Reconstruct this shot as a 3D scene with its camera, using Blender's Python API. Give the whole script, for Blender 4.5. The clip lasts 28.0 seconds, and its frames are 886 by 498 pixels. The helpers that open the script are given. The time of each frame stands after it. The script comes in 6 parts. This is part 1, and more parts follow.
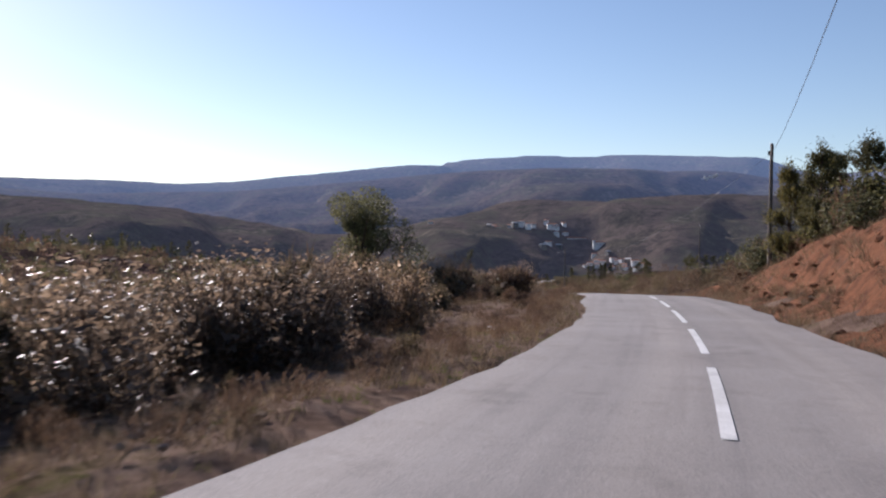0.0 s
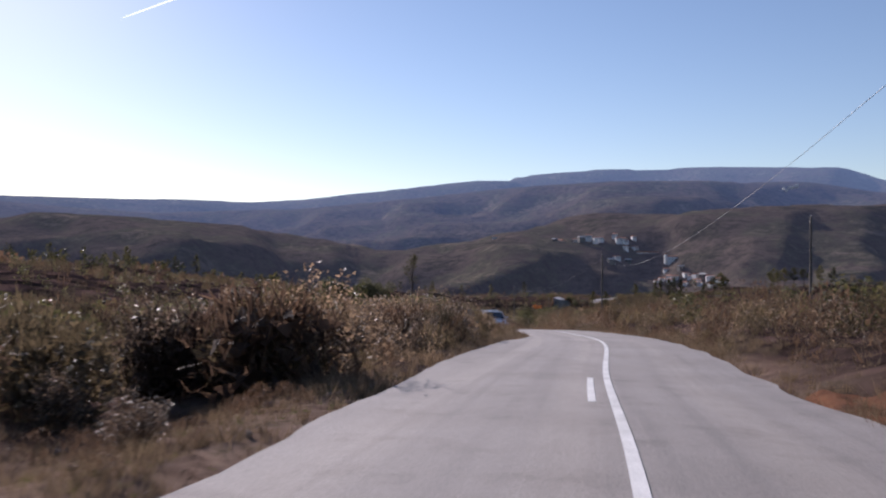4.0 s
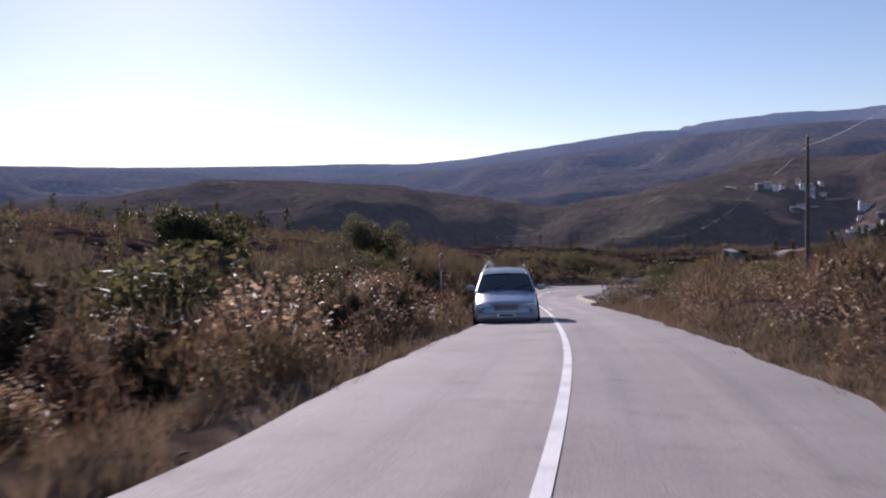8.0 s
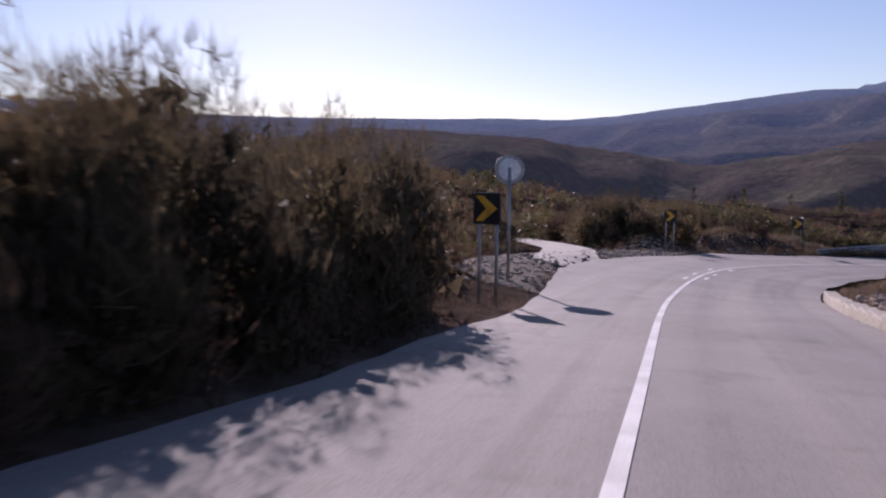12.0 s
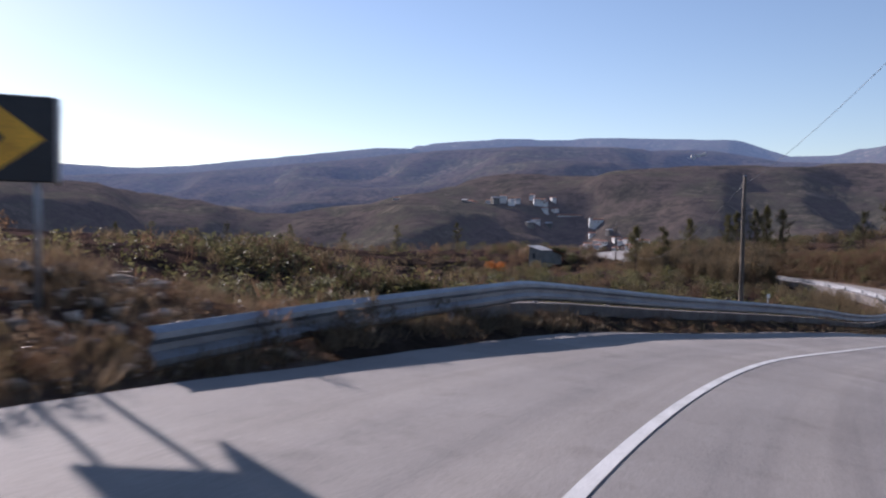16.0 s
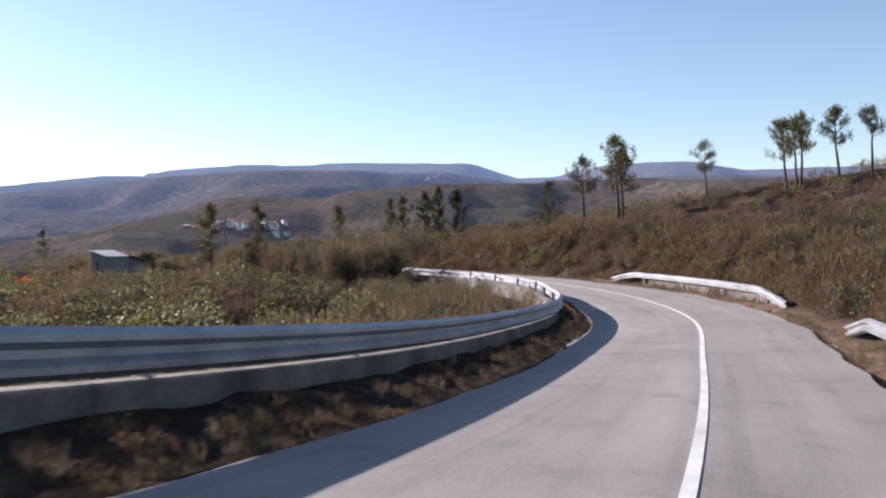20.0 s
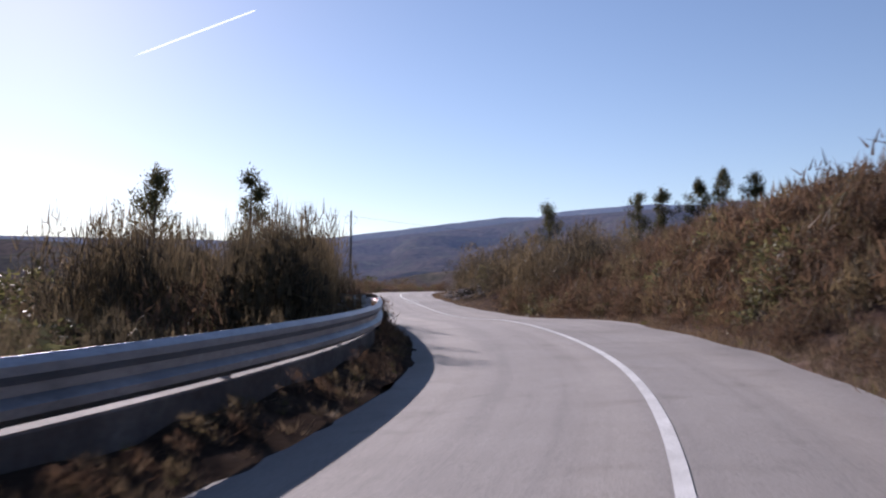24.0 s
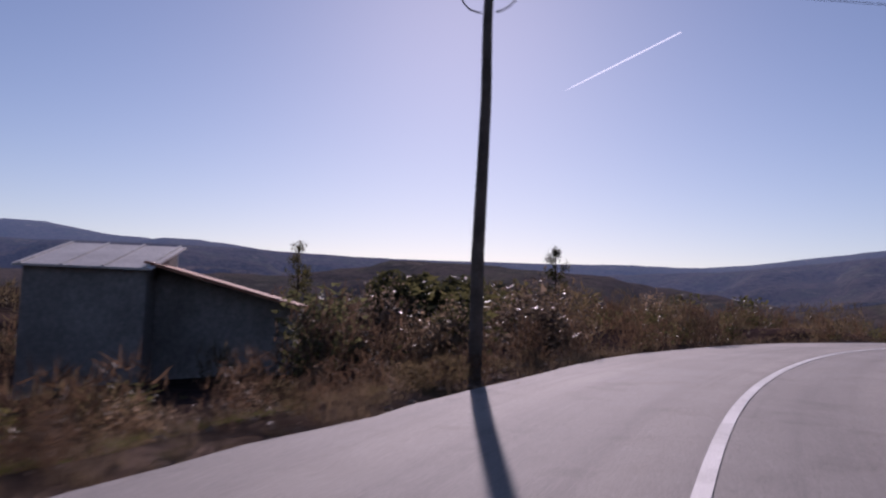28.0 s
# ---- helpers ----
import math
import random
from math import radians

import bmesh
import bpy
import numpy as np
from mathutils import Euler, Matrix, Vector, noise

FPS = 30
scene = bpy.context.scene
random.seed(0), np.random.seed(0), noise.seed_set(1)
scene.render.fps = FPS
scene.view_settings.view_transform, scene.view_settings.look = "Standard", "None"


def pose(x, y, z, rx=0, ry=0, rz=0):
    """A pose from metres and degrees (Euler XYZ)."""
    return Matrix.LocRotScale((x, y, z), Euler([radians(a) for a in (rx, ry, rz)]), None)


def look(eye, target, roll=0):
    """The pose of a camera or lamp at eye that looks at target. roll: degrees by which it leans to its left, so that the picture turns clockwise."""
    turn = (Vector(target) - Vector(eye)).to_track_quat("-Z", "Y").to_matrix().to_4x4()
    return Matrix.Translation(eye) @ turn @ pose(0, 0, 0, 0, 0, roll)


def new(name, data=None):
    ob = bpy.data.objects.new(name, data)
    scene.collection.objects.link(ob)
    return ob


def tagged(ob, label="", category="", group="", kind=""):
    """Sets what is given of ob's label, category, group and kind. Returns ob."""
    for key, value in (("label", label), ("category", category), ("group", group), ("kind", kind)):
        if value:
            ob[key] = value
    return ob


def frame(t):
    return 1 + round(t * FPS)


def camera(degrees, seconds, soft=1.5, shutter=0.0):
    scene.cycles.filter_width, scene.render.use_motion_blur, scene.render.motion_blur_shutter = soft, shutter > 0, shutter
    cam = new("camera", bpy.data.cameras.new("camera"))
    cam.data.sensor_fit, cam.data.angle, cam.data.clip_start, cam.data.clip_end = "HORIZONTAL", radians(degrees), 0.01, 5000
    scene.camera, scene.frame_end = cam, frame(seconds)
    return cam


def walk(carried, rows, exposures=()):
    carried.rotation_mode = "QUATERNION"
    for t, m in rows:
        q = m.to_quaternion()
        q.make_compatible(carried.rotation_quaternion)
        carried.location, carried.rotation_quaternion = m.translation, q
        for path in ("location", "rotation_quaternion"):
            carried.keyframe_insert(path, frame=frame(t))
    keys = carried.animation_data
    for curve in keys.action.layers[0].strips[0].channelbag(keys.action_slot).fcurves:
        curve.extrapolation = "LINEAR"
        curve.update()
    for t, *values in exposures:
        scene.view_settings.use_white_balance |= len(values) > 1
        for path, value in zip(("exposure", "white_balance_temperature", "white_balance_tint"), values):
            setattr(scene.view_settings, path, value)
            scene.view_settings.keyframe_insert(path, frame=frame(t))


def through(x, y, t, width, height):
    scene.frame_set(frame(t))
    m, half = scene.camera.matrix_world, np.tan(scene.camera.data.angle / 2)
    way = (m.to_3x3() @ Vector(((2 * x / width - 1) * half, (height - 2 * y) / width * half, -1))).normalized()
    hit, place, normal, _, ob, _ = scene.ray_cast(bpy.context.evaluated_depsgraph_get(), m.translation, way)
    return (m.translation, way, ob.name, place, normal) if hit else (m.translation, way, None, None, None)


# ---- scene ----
cam = camera(57.0, 28.0, soft=2.1, shutter=0.22)
PATH = [
    (0.0, 0.00, -0.00, -0.00, 0.00, -0.95, -0.87),
    (0.5, 1.18, 3.86, -0.17, 0.79, 0.63, -0.01),
    (1.0, 2.45, 7.81, -0.33, 0.56, 1.08, 0.12),
    (1.5, 3.69, 11.91, -0.41, 1.18, 1.71, 0.78),
    (2.0, 4.85, 15.89, -0.55, 2.05, 1.75, 0.23),
    (2.5, 5.86, 19.93, -0.67, 3.04, 1.53, 0.26),
    (3.0, 6.74, 24.04, -0.77, 3.64, 1.16, 0.45),
    (3.5, 7.41, 28.20, -0.90, 3.76, 0.58, 0.03),
    (4.0, 8.07, 32.33, -1.09, 4.89, 0.14, -0.47),
    (4.5, 8.90, 36.34, -1.36, 8.52, 0.20, -0.52),
    (5.0, 9.31, 40.32, -1.73, 16.14, 1.11, 0.68),
    (5.5, 9.44, 44.85, -2.00, 28.25, 2.20, 4.04),
    (6.0, 9.94, 49.90, -2.18, 35.92, 0.45, 1.27),
    (6.2, 10.24, 52.01, -2.29, 34.82, -0.73, -0.15),
    (6.4, 10.69, 54.15, -2.43, 15.6, -2.5, 0.2),
    (6.5, 10.91, 55.24, -2.51, 10.17, -3.38, 0.99),
    (6.6, 11.09, 56.33, -2.60, 4.45, -4.00, 1.04),
    (6.8, 11.32, 58.56, -2.82, 9.3, -3.9, -1.3),
    (7.0, 11.47, 60.84, -3.06, 12.68, -3.90, -3.05),
    (7.5, 11.74, 66.91, -3.54, 14.70, -2.82, 0.95),
    (8.0, 11.53, 73.05, -3.98, 16.44, -2.70, 1.33),
    (8.5, 10.85, 79.07, -4.40, 18.33, -3.37, 1.44),
    (9.0, 10.60, 85.20, -4.98, 21.67, -3.62, 0.73),
    (9.5, 9.50, 91.36, -5.52, 23.82, -3.80, 1.11),
    (9.6, 9.31, 92.62, -5.64, 24.23, -4.16, 1.02),
    (10.0, 8.43, 97.75, -6.14, 26.19, -4.35, 1.02),
    (10.5, 7.02, 104.18, -6.78, 26.33, -4.82, 0.19),
    (11.0, 5.67, 110.71, -7.45, 24.45, -4.52, -0.04),
    (11.5, 4.26, 117.05, -8.14, 26.62, -5.66, -0.25),
    (12.0, 2.92, 123.33, -8.79, 26.76, -5.63, -0.52),
    (12.5, 1.82, 129.64, -9.40, 25.38, -4.93, -1.27),
    (13.0, 0.79, 136.03, -9.96, 23.00, -4.06, -2.62),
    (13.5, 0.03, 142.59, -10.47, 20.13, -3.53, -3.93),
    (14.0, -0.30, 149.41, -10.91, 17.29, -3.84, -2.93),
    (14.5, -0.19, 156.19, -11.38, 13.39, -3.81, -4.18),
    (15.0, 0.51, 163.13, -11.98, 8.77, -2.28, -1.85),
    (15.5, 1.68, 170.00, -12.53, 3.22, -1.46, -1.02),
    (16.0, 3.20, 176.22, -13.04, -2.12, -1.70, -0.71),
    (16.5, 5.57, 181.99, -13.58, -6.97, -1.24, -0.13),
    (17.0, 8.36, 187.68, -13.99, -13.84, -1.52, -0.76),
    (17.5, 11.69, 192.79, -14.55, -17.60, -0.53, 2.22),
    (18.0, 14.77, 197.26, -15.15, -19.91, -0.42, 1.77),
    (18.5, 18.12, 201.47, -15.65, -21.90, -0.28, 1.63),
    (19.0, 21.33, 205.48, -16.13, -23.38, -0.40, 1.30),
    (19.5, 24.66, 209.27, -16.65, -21.68, -0.76, 1.02),
    (20.0, 27.88, 212.88, -17.14, -19.57, -0.00, 1.73),
    (20.5, 30.97, 216.53, -17.59, -18.93, 1.23, 0.48),
    (21.0, 34.05, 220.41, -17.95, -17.78, 2.33, 0.00),
    (21.5, 37.08, 224.52, -18.21, -15.96, 3.18, -0.01),
    (22.0, 40.18, 228.69, -18.37, -13.35, 3.66, 0.12),
    (22.5, 43.22, 232.98, -18.44, -9.80, 3.67, 0.10),
    (23.0, 45.65, 237.73, -18.43, -5.17, 3.09, -0.46),
    (23.5, 47.55, 242.84, -18.39, -0.63, 3.92, -1.14),
    (24.0, 49.15, 248.35, -18.34, 7.48, 3.24, -0.13),
    (24.5, 49.81, 254.02, -18.25, 15.00, 4.08, -0.81),
    (25.0, 50.07, 259.56, -18.13, 23.60, 4.32, -0.30),
    (25.5, 49.55, 264.68, -17.99, 28.32, 4.30, -4.41),
    (26.0, 48.77, 269.95, -17.93, 31.38, 4.04, -6.19),
    (26.5, 47.39, 275.89, -17.94, 32.95, 4.16, -7.61),
    (27.0, 45.59, 282.18, -18.05, 35.45, 4.99, -4.34),
    (27.5, 43.47, 288.57, -17.91, 36.14, 4.94, -5.61),
    (28.0, 41.58, 294.86, -17.59, 36.78, 4.48, -2.22),
]
EXPOSURES = [(0.0, 0.65, 6250, 20), (5.0, 0.4, 6150, 27), (6.0, 0.35, 6050, 31), (7.0, 0.45, 6150, 26), (9.0, 0.4, 6150, 31), (10.0, 0.38, 6150, 33), (13.5, 0.18, 6150, 36), (14.5, 0.25, 6150, 32), (16.0, 0.68, 6250, 23),
             (17.0, 1.05, 6400, 18), (18.0, 1.12, 6450, 18), (20.5, 1.18, 6500, 18), (23.0, 0.82, 6250, 18), (24.5, 0.35, 6200, 30), (26.0, -0.1, 6300, 40), (28.0, -0.15, 6250, 38)]
walk(cam, [(t, pose(x, y, z, 90 + pitch, roll, yaw)) for t, x, y, z, yaw, pitch, roll in PATH], EXPOSURES)

# ---- light ----
SUN_BEARING, SUN_HEIGHT = -36.0, 22.8          # degrees clockwise from +y, degrees above the horizon
world = bpy.data.worlds.new("sky")
scene.world = world
world.use_nodes = True
wt = world.node_tree
sky = wt.nodes.new("ShaderNodeTexSky")
sky.sky_type, sky.sun_disc = "NISHITA", False
sky.sun_elevation, sky.sun_rotation = radians(SUN_HEIGHT), radians(SUN_BEARING)
sky.altitude, sky.air_density, sky.dust_density, sky.ozone_density = 300, 1.0, 0.2, 1.8
wt.links.new(sky.outputs["Color"], wt.nodes["Background"].inputs["Color"])
wt.nodes["Background"].inputs["Strength"].default_value = 0.08
b, e = radians(SUN_BEARING), radians(SUN_HEIGHT)
sun_way = Vector((math.sin(b) * math.cos(e), math.cos(b) * math.cos(e), math.sin(e)))
sun_data = bpy.data.lights.new("sun", "SUN")
sun_data.energy, sun_data.angle, sun_data.color = 5.0, radians(0.6), (1.0, 0.93, 0.86)
sun = new("sun", sun_data)
sun.matrix_world = look(sun_way * 100, (0, 0, 0))

# ---- materials ----
def material(name, rough=0.8, metal=0.0, spec=0.5):
    m = bpy.data.materials.new(name)
    m.use_nodes = True
    p = m.node_tree.nodes["Principled BSDF"]
    p.inputs["Roughness"].default_value = rough
    p.inputs["Metallic"].default_value = metal
    p.inputs["Specular IOR Level"].default_value = spec
    return m, m.node_tree, p


def coords(t):
    return t.nodes.new("ShaderNodeNewGeometry").outputs["Position"]


def noise_of(t, scale, detail=4, vector=None, rough=0.6):
    n = t.nodes.new("ShaderNodeTexNoise")
    n.inputs["Scale"].default_value, n.inputs["Detail"].default_value, n.inputs["Roughness"].default_value = scale, detail, rough
    t.links.new(vector or coords(t), n.inputs["Vector"])
    return n.outputs["Fac"]


def ramp(t, fac, stops):
    r = t.nodes.new("ShaderNodeValToRGB")
    while len(r.color_ramp.elements) < len(stops):
        r.color_ramp.elements.new(0.5)
    for el, (at, c) in zip(r.color_ramp.elements, stops):
        el.position, el.color = at, (*c, 1)
    t.links.new(fac, r.inputs["Fac"])
    return r.outputs["Color"]


def mixed(t, fac, a, b, how="MIX"):
    n = t.nodes.new("ShaderNodeMix")
    n.data_type, n.blend_type = "RGBA", how
    for sock, v in ((n.inputs["Factor"], fac), (n.inputs["A"], a), (n.inputs["B"], b)):
        if isinstance(v, bpy.types.NodeSocket):
            t.links.new(v, sock)
        else:
            sock.default_value = v if isinstance(v, float) else (*v, 1)
    return n.outputs["Result"]


def bump(t, p, height, strength, distance=0.02):
    n = t.nodes.new("ShaderNodeBump")
    n.inputs["Strength"].default_value, n.inputs["Distance"].default_value = strength, distance
    t.links.new(height, n.inputs["Height"])
    t.links.new(n.outputs["Normal"], p.inputs["Normal"])


def rough_stuff(name, stops, scale, fine, rough=0.85, strength=0.5, distance=0.03, spec=0.4, metal=0.0):
    """Two scales of variation in colour and a fine relief."""
    m, t, p = material(name, rough, metal, spec)
    big = ramp(t, noise_of(t, scale, 5), stops)
    small = noise_of(t, fine, 6, rough=0.7)
    grain = ramp(t, small, [(0.25, (0.6, 0.6, 0.6)), (0.75, (1.25, 1.25, 1.25))])
    t.links.new(mixed(t, 1.0, big, grain, "MULTIPLY"), p.inputs["Base Color"])
    bump(t, p, small, strength, distance)
    return m


def plain(name, colour, rough=0.6, metal=0.0, spec=0.5, vary=0.25, scale=3.0):
    c = [tuple(v * (1 - vary) for v in colour), tuple(min(1, v * (1 + vary)) for v in colour)]
    return rough_stuff(name, [(0.35, c[0]), (0.65, c[1])], scale, 40.0, rough, 0.15, 0.004, spec, metal)


def foliage(name, dark, light, rough=0.65, through=0.3, spec=0.12, each_object=0.35):
    """Leaves: the colour varies from leaf to leaf and from plant to plant; some light passes through."""
    m, t, p = material(name, rough, 0, spec)
    g = t.nodes.new("ShaderNodeNewGeometry")
    o = t.nodes.new("ShaderNodeObjectInfo")
    c = ramp(t, g.outputs["Random Per Island"], [(0.1, dark), (0.9, light)])
    tint = ramp(t, o.outputs["Random"], [(0.0, (1 - each_object,) * 3), (0.5, (1.0, 0.97, 0.9)), (1.0, (1 + each_object, 1 + 0.7 * each_object, 1.0))])
    patch = ramp(t, noise_of(t, 0.11, 3), [(0.3, (0.75, 0.78, 0.8)), (0.7, (1.2, 1.1, 1.0))])
    c = mixed(t, 1.0, mixed(t, 1.0, c, tint, "MULTIPLY"), patch, "MULTIPLY")
    t.links.new(c, p.inputs["Base Color"])
    tr = t.nodes.new("ShaderNodeBsdfTranslucent")
    t.links.new(mixed(t, 1.0, c, (1.5, 1.42, 1.32), "MULTIPLY"), tr.inputs["Color"])
    mix = t.nodes.new("ShaderNodeMixShader")
    mix.inputs[0].default_value = through
    t.links.new(p.outputs[0], mix.inputs[1]), t.links.new(tr.outputs[0], mix.inputs[2])
    t.links.new(mix.outputs[0], t.nodes["Material Output"].inputs["Surface"])
    return m


def asphalt_material():
    m, t, p = material("asphalt", 0.86, 0, 0.35)
    base = ramp(t, noise_of(t, 0.35, 5), [(0.3, (0.225, 0.207, 0.194)), (0.7, (0.298, 0.277, 0.260))])
    grit = ramp(t, noise_of(t, 55, 3, rough=0.8), [(0.3, (0.6, 0.6, 0.6)), (0.72, (1.35, 1.33, 1.3))])
    stains = ramp(t, noise_of(t, 1.3, 6), [(0.28, (0.78, 0.77, 0.77)), (0.45, (1, 1, 1))])
    c = mixed(t, 1.0, mixed(t, 1.0, base, grit, "MULTIPLY"), stains, "MULTIPLY")
    # paler wheel tracks run along the strip, by its own map
    uv = t.nodes.new("ShaderNodeUVMap")
    uv.uv_map = "along"
    sep = t.nodes.new("ShaderNodeSeparateXYZ")
    t.links.new(uv.outputs["UV"], sep.inputs[0])
    w = t.nodes.new("ShaderNodeMath")
    w.operation = "MULTIPLY"
    t.links.new(sep.outputs["X"], w.inputs[0])
    w.inputs[1].default_value = 2 * math.pi / 1.75
    wave = t.nodes.new("ShaderNodeMath")
    wave.operation = "SINE"
    t.links.new(w.outputs[0], wave.inputs[0])
    lanes = ramp(t, wave.outputs[0], [(0.0, (0.93, 0.93, 0.94)), (1.0, (1.05, 1.04, 1.03))])
    c = mixed(t, 1.0, c, lanes, "MULTIPLY")
    # long drawn streaks of oil and patched seams, by the same map
    stretch = t.nodes.new("ShaderNodeMapping")
    stretch.inputs["Scale"].default_value = (2.2, 0.05, 1.0)
    t.links.new(uv.outputs["UV"], stretch.inputs["Vector"])
    streaks = ramp(t, noise_of(t, 1.0, 4, stretch.outputs["Vector"], 0.6), [(0.34, (0.84, 0.84, 0.85)), (0.5, (1.0, 1.0, 1.0)), (0.68, (1.05, 1.045, 1.04))])
    c = mixed(t, 1.0, c, streaks, "MULTIPLY")
    t.links.new(c, p.inputs["Base Color"])
    bump(t, p, noise_of(t, 55, 3, rough=0.8), 0.55, 0.008)
    return m


def ground_material():
    """Soil, litter and low dry growth near the road; dark scrub farther out."""
    m, t, p = material("scrub_ground", 1.0, 0, 0.0)
    near = ramp(t, noise_of(t, 0.9, 8, rough=0.75), [(0.27, (0.062, 0.042, 0.033)), (0.42, (0.13, 0.090, 0.069)), (0.55, (0.23, 0.166, 0.130)), (0.63, (0.10, 0.085, 0.045)), (0.74, (0.17, 0.117, 0.090))])
    far = ramp(t, noise_of(t, 0.018, 9, rough=0.72), [(0.30, (0.030, 0.025, 0.023)), (0.45, (0.056, 0.039, 0.037)), (0.56, (0.076, 0.051, 0.049)), (0.68, (0.038, 0.035, 0.026)), (0.8, (0.098, 0.066, 0.058))])
    trees = ramp(t, noise_of(t, 0.16, 5, rough=0.8), [(0.42, (0.45, 0.5, 0.45)), (0.6, (1.15, 1.1, 1.05))])
    far = mixed(t, 1.0, far, trees, "MULTIPLY")
    at = t.nodes.new("ShaderNodeAttribute")
    at.attribute_name = "wild"
    c = mixed(t, at.outputs["Fac"], near, far)
    t.links.new(c, p.inputs["Base Color"])
    h = t.nodes.new("ShaderNodeMath")
    h.operation = "ADD"
    t.links.new(noise_of(t, 9.0, 6, rough=0.75), h.inputs[0])
    t.links.new(noise_of(t, 0.16, 5, rough=0.8), h.inputs[1])
    bump(t, p, h.outputs[0], 0.7, 0.12)
    crowns = t.nodes.new("ShaderNodeTexVoronoi")
    crowns.inputs["Scale"].default_value = 0.22
    t.links.new(coords(t), crowns.inputs["Vector"])
    lump = t.nodes.new("ShaderNodeMath")
    lump.operation = "MULTIPLY"
    t.links.new(crowns.outputs["Distance"], lump.inputs[0]), t.links.new(at.outputs["Fac"], lump.inputs[1])
    far_relief = t.nodes.new("ShaderNodeBump")
    far_relief.invert = True
    far_relief.inputs["Strength"].default_value, far_relief.inputs["Distance"].default_value = 1.0, 2.2
    t.links.new(lump.outputs[0], far_relief.inputs["Height"])
    fine_relief = p.inputs["Normal"].links[0].from_node
    t.links.new(far_relief.outputs["Normal"], fine_relief.inputs["Normal"])
    return m


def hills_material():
    """Far wooded ridges, woods and clearings, with the haze's blue light painted on as emission."""
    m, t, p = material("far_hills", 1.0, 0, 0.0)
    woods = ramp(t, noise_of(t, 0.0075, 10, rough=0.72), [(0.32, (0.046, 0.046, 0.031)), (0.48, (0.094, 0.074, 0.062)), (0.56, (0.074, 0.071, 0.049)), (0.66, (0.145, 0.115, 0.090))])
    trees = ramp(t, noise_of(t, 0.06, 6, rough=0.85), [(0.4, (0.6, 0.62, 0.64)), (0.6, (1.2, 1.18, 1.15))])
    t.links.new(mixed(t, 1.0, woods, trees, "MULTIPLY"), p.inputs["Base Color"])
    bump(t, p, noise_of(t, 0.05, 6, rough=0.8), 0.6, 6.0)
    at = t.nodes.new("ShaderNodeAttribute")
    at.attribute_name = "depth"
    # painted haze: the hills themselves glow bluer and brighter with depth
    haze_glow = ramp(t, at.outputs["Fac"], [(0.0, (0.009, 0.009, 0.013)), (0.25, (0.015, 0.016, 0.024)), (0.55, (0.035, 0.050, 0.094)), (0.75, (0.047, 0.066, 0.116)), (1.0, (0.066, 0.098, 0.170))])
    t.links.new(haze_glow, p.inputs["Emission Color"])
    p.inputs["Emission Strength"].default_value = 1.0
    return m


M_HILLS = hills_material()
M_ASPHALT = asphalt_material()
M_GROUND = ground_material()
M_PAINT = rough_stuff("road_paint", [(0.3, (0.50, 0.49, 0.46)), (0.6, (0.72, 0.71, 0.68))], 1.6, 60, 0.6, 0.3, 0.003)
M_KERB = rough_stuff("pale_concrete", [(0.3, (0.34, 0.30, 0.24)), (0.7, (0.50, 0.45, 0.37))], 0.9, 22, 0.9, 0.5, 0.01)
M_PARAPET = rough_stuff("weathered_concrete", [(0.25, (0.065, 0.055, 0.05)), (0.45, (0.115, 0.1, 0.094)), (0.7, (0.2, 0.18, 0.168))], 0.9, 14, 0.9, 0.5, 0.012)
M_STEEL = rough_stuff("galvanised_steel", [(0.3, (0.26, 0.27, 0.29)), (0.7, (0.42, 0.43, 0.45))], 1.2, 25, 0.5, 0.1, 0.002, 0.5, 0.75)
M_POLE = rough_stuff("tarred_pole_wood", [(0.3, (0.075, 0.060, 0.048)), (0.7, (0.16, 0.13, 0.105))], 2.0, 30, 0.85, 0.5, 0.01)
M_BARK = rough_stuff("pine_bark", [(0.3, (0.055, 0.036, 0.026)), (0.7, (0.13, 0.085, 0.06))], 2.5, 18, 0.95, 0.8, 0.03)
M_EARTH = rough_stuff("ochre_earth", [(0.30, (0.055, 0.030, 0.022)), (0.42, (0.13, 0.058, 0.032)), (0.53, (0.185, 0.082, 0.044)), (0.62, (0.13, 0.064, 0.038)), (0.72, (0.075, 0.046, 0.032))], 1.1, 7, 0.95, 0.9, 0.12, 0.05)
M_SOIL = rough_stuff("dark_soil", [(0.3, (0.028, 0.020, 0.016)), (0.55, (0.055, 0.040, 0.031)), (0.75, (0.10, 0.072, 0.055))], 1.3, 8, 1.0, 1.0, 0.06, 0.0)
M_STONE = rough_stuff("schist_rubble", [(0.3, (0.16, 0.115, 0.085)), (0.7, (0.34, 0.27, 0.21))], 1.4, 12, 0.9, 0.7, 0.03, 0.05)
M_RUBBLE = rough_stuff("broken_pale_stone", [(0.3, (0.24, 0.185, 0.145)), (0.5, (0.38, 0.31, 0.25)), (0.7, (0.52, 0.45, 0.38))], 2.4, 14, 0.9, 0.6, 0.02, 0.05)
M_GRAVEL = rough_stuff("gravel", [(0.3, (0.085, 0.066, 0.053)), (0.5, (0.145, 0.12, 0.10)), (0.7, (0.22, 0.19, 0.165))], 1.6, 9, 0.95, 1.0, 0.05, 0.05)
M_ROADBASE = rough_stuff("lane_concrete", [(0.3, (0.27, 0.24, 0.215)), (0.7, (0.42, 0.385, 0.35))], 0.7, 18, 0.9, 0.4, 0.01)
M_WALL = rough_stuff("grey_render", [(0.3, (0.16, 0.148, 0.135)), (0.7, (0.29, 0.272, 0.25))], 0.7, 9, 0.92, 0.5, 0.015)
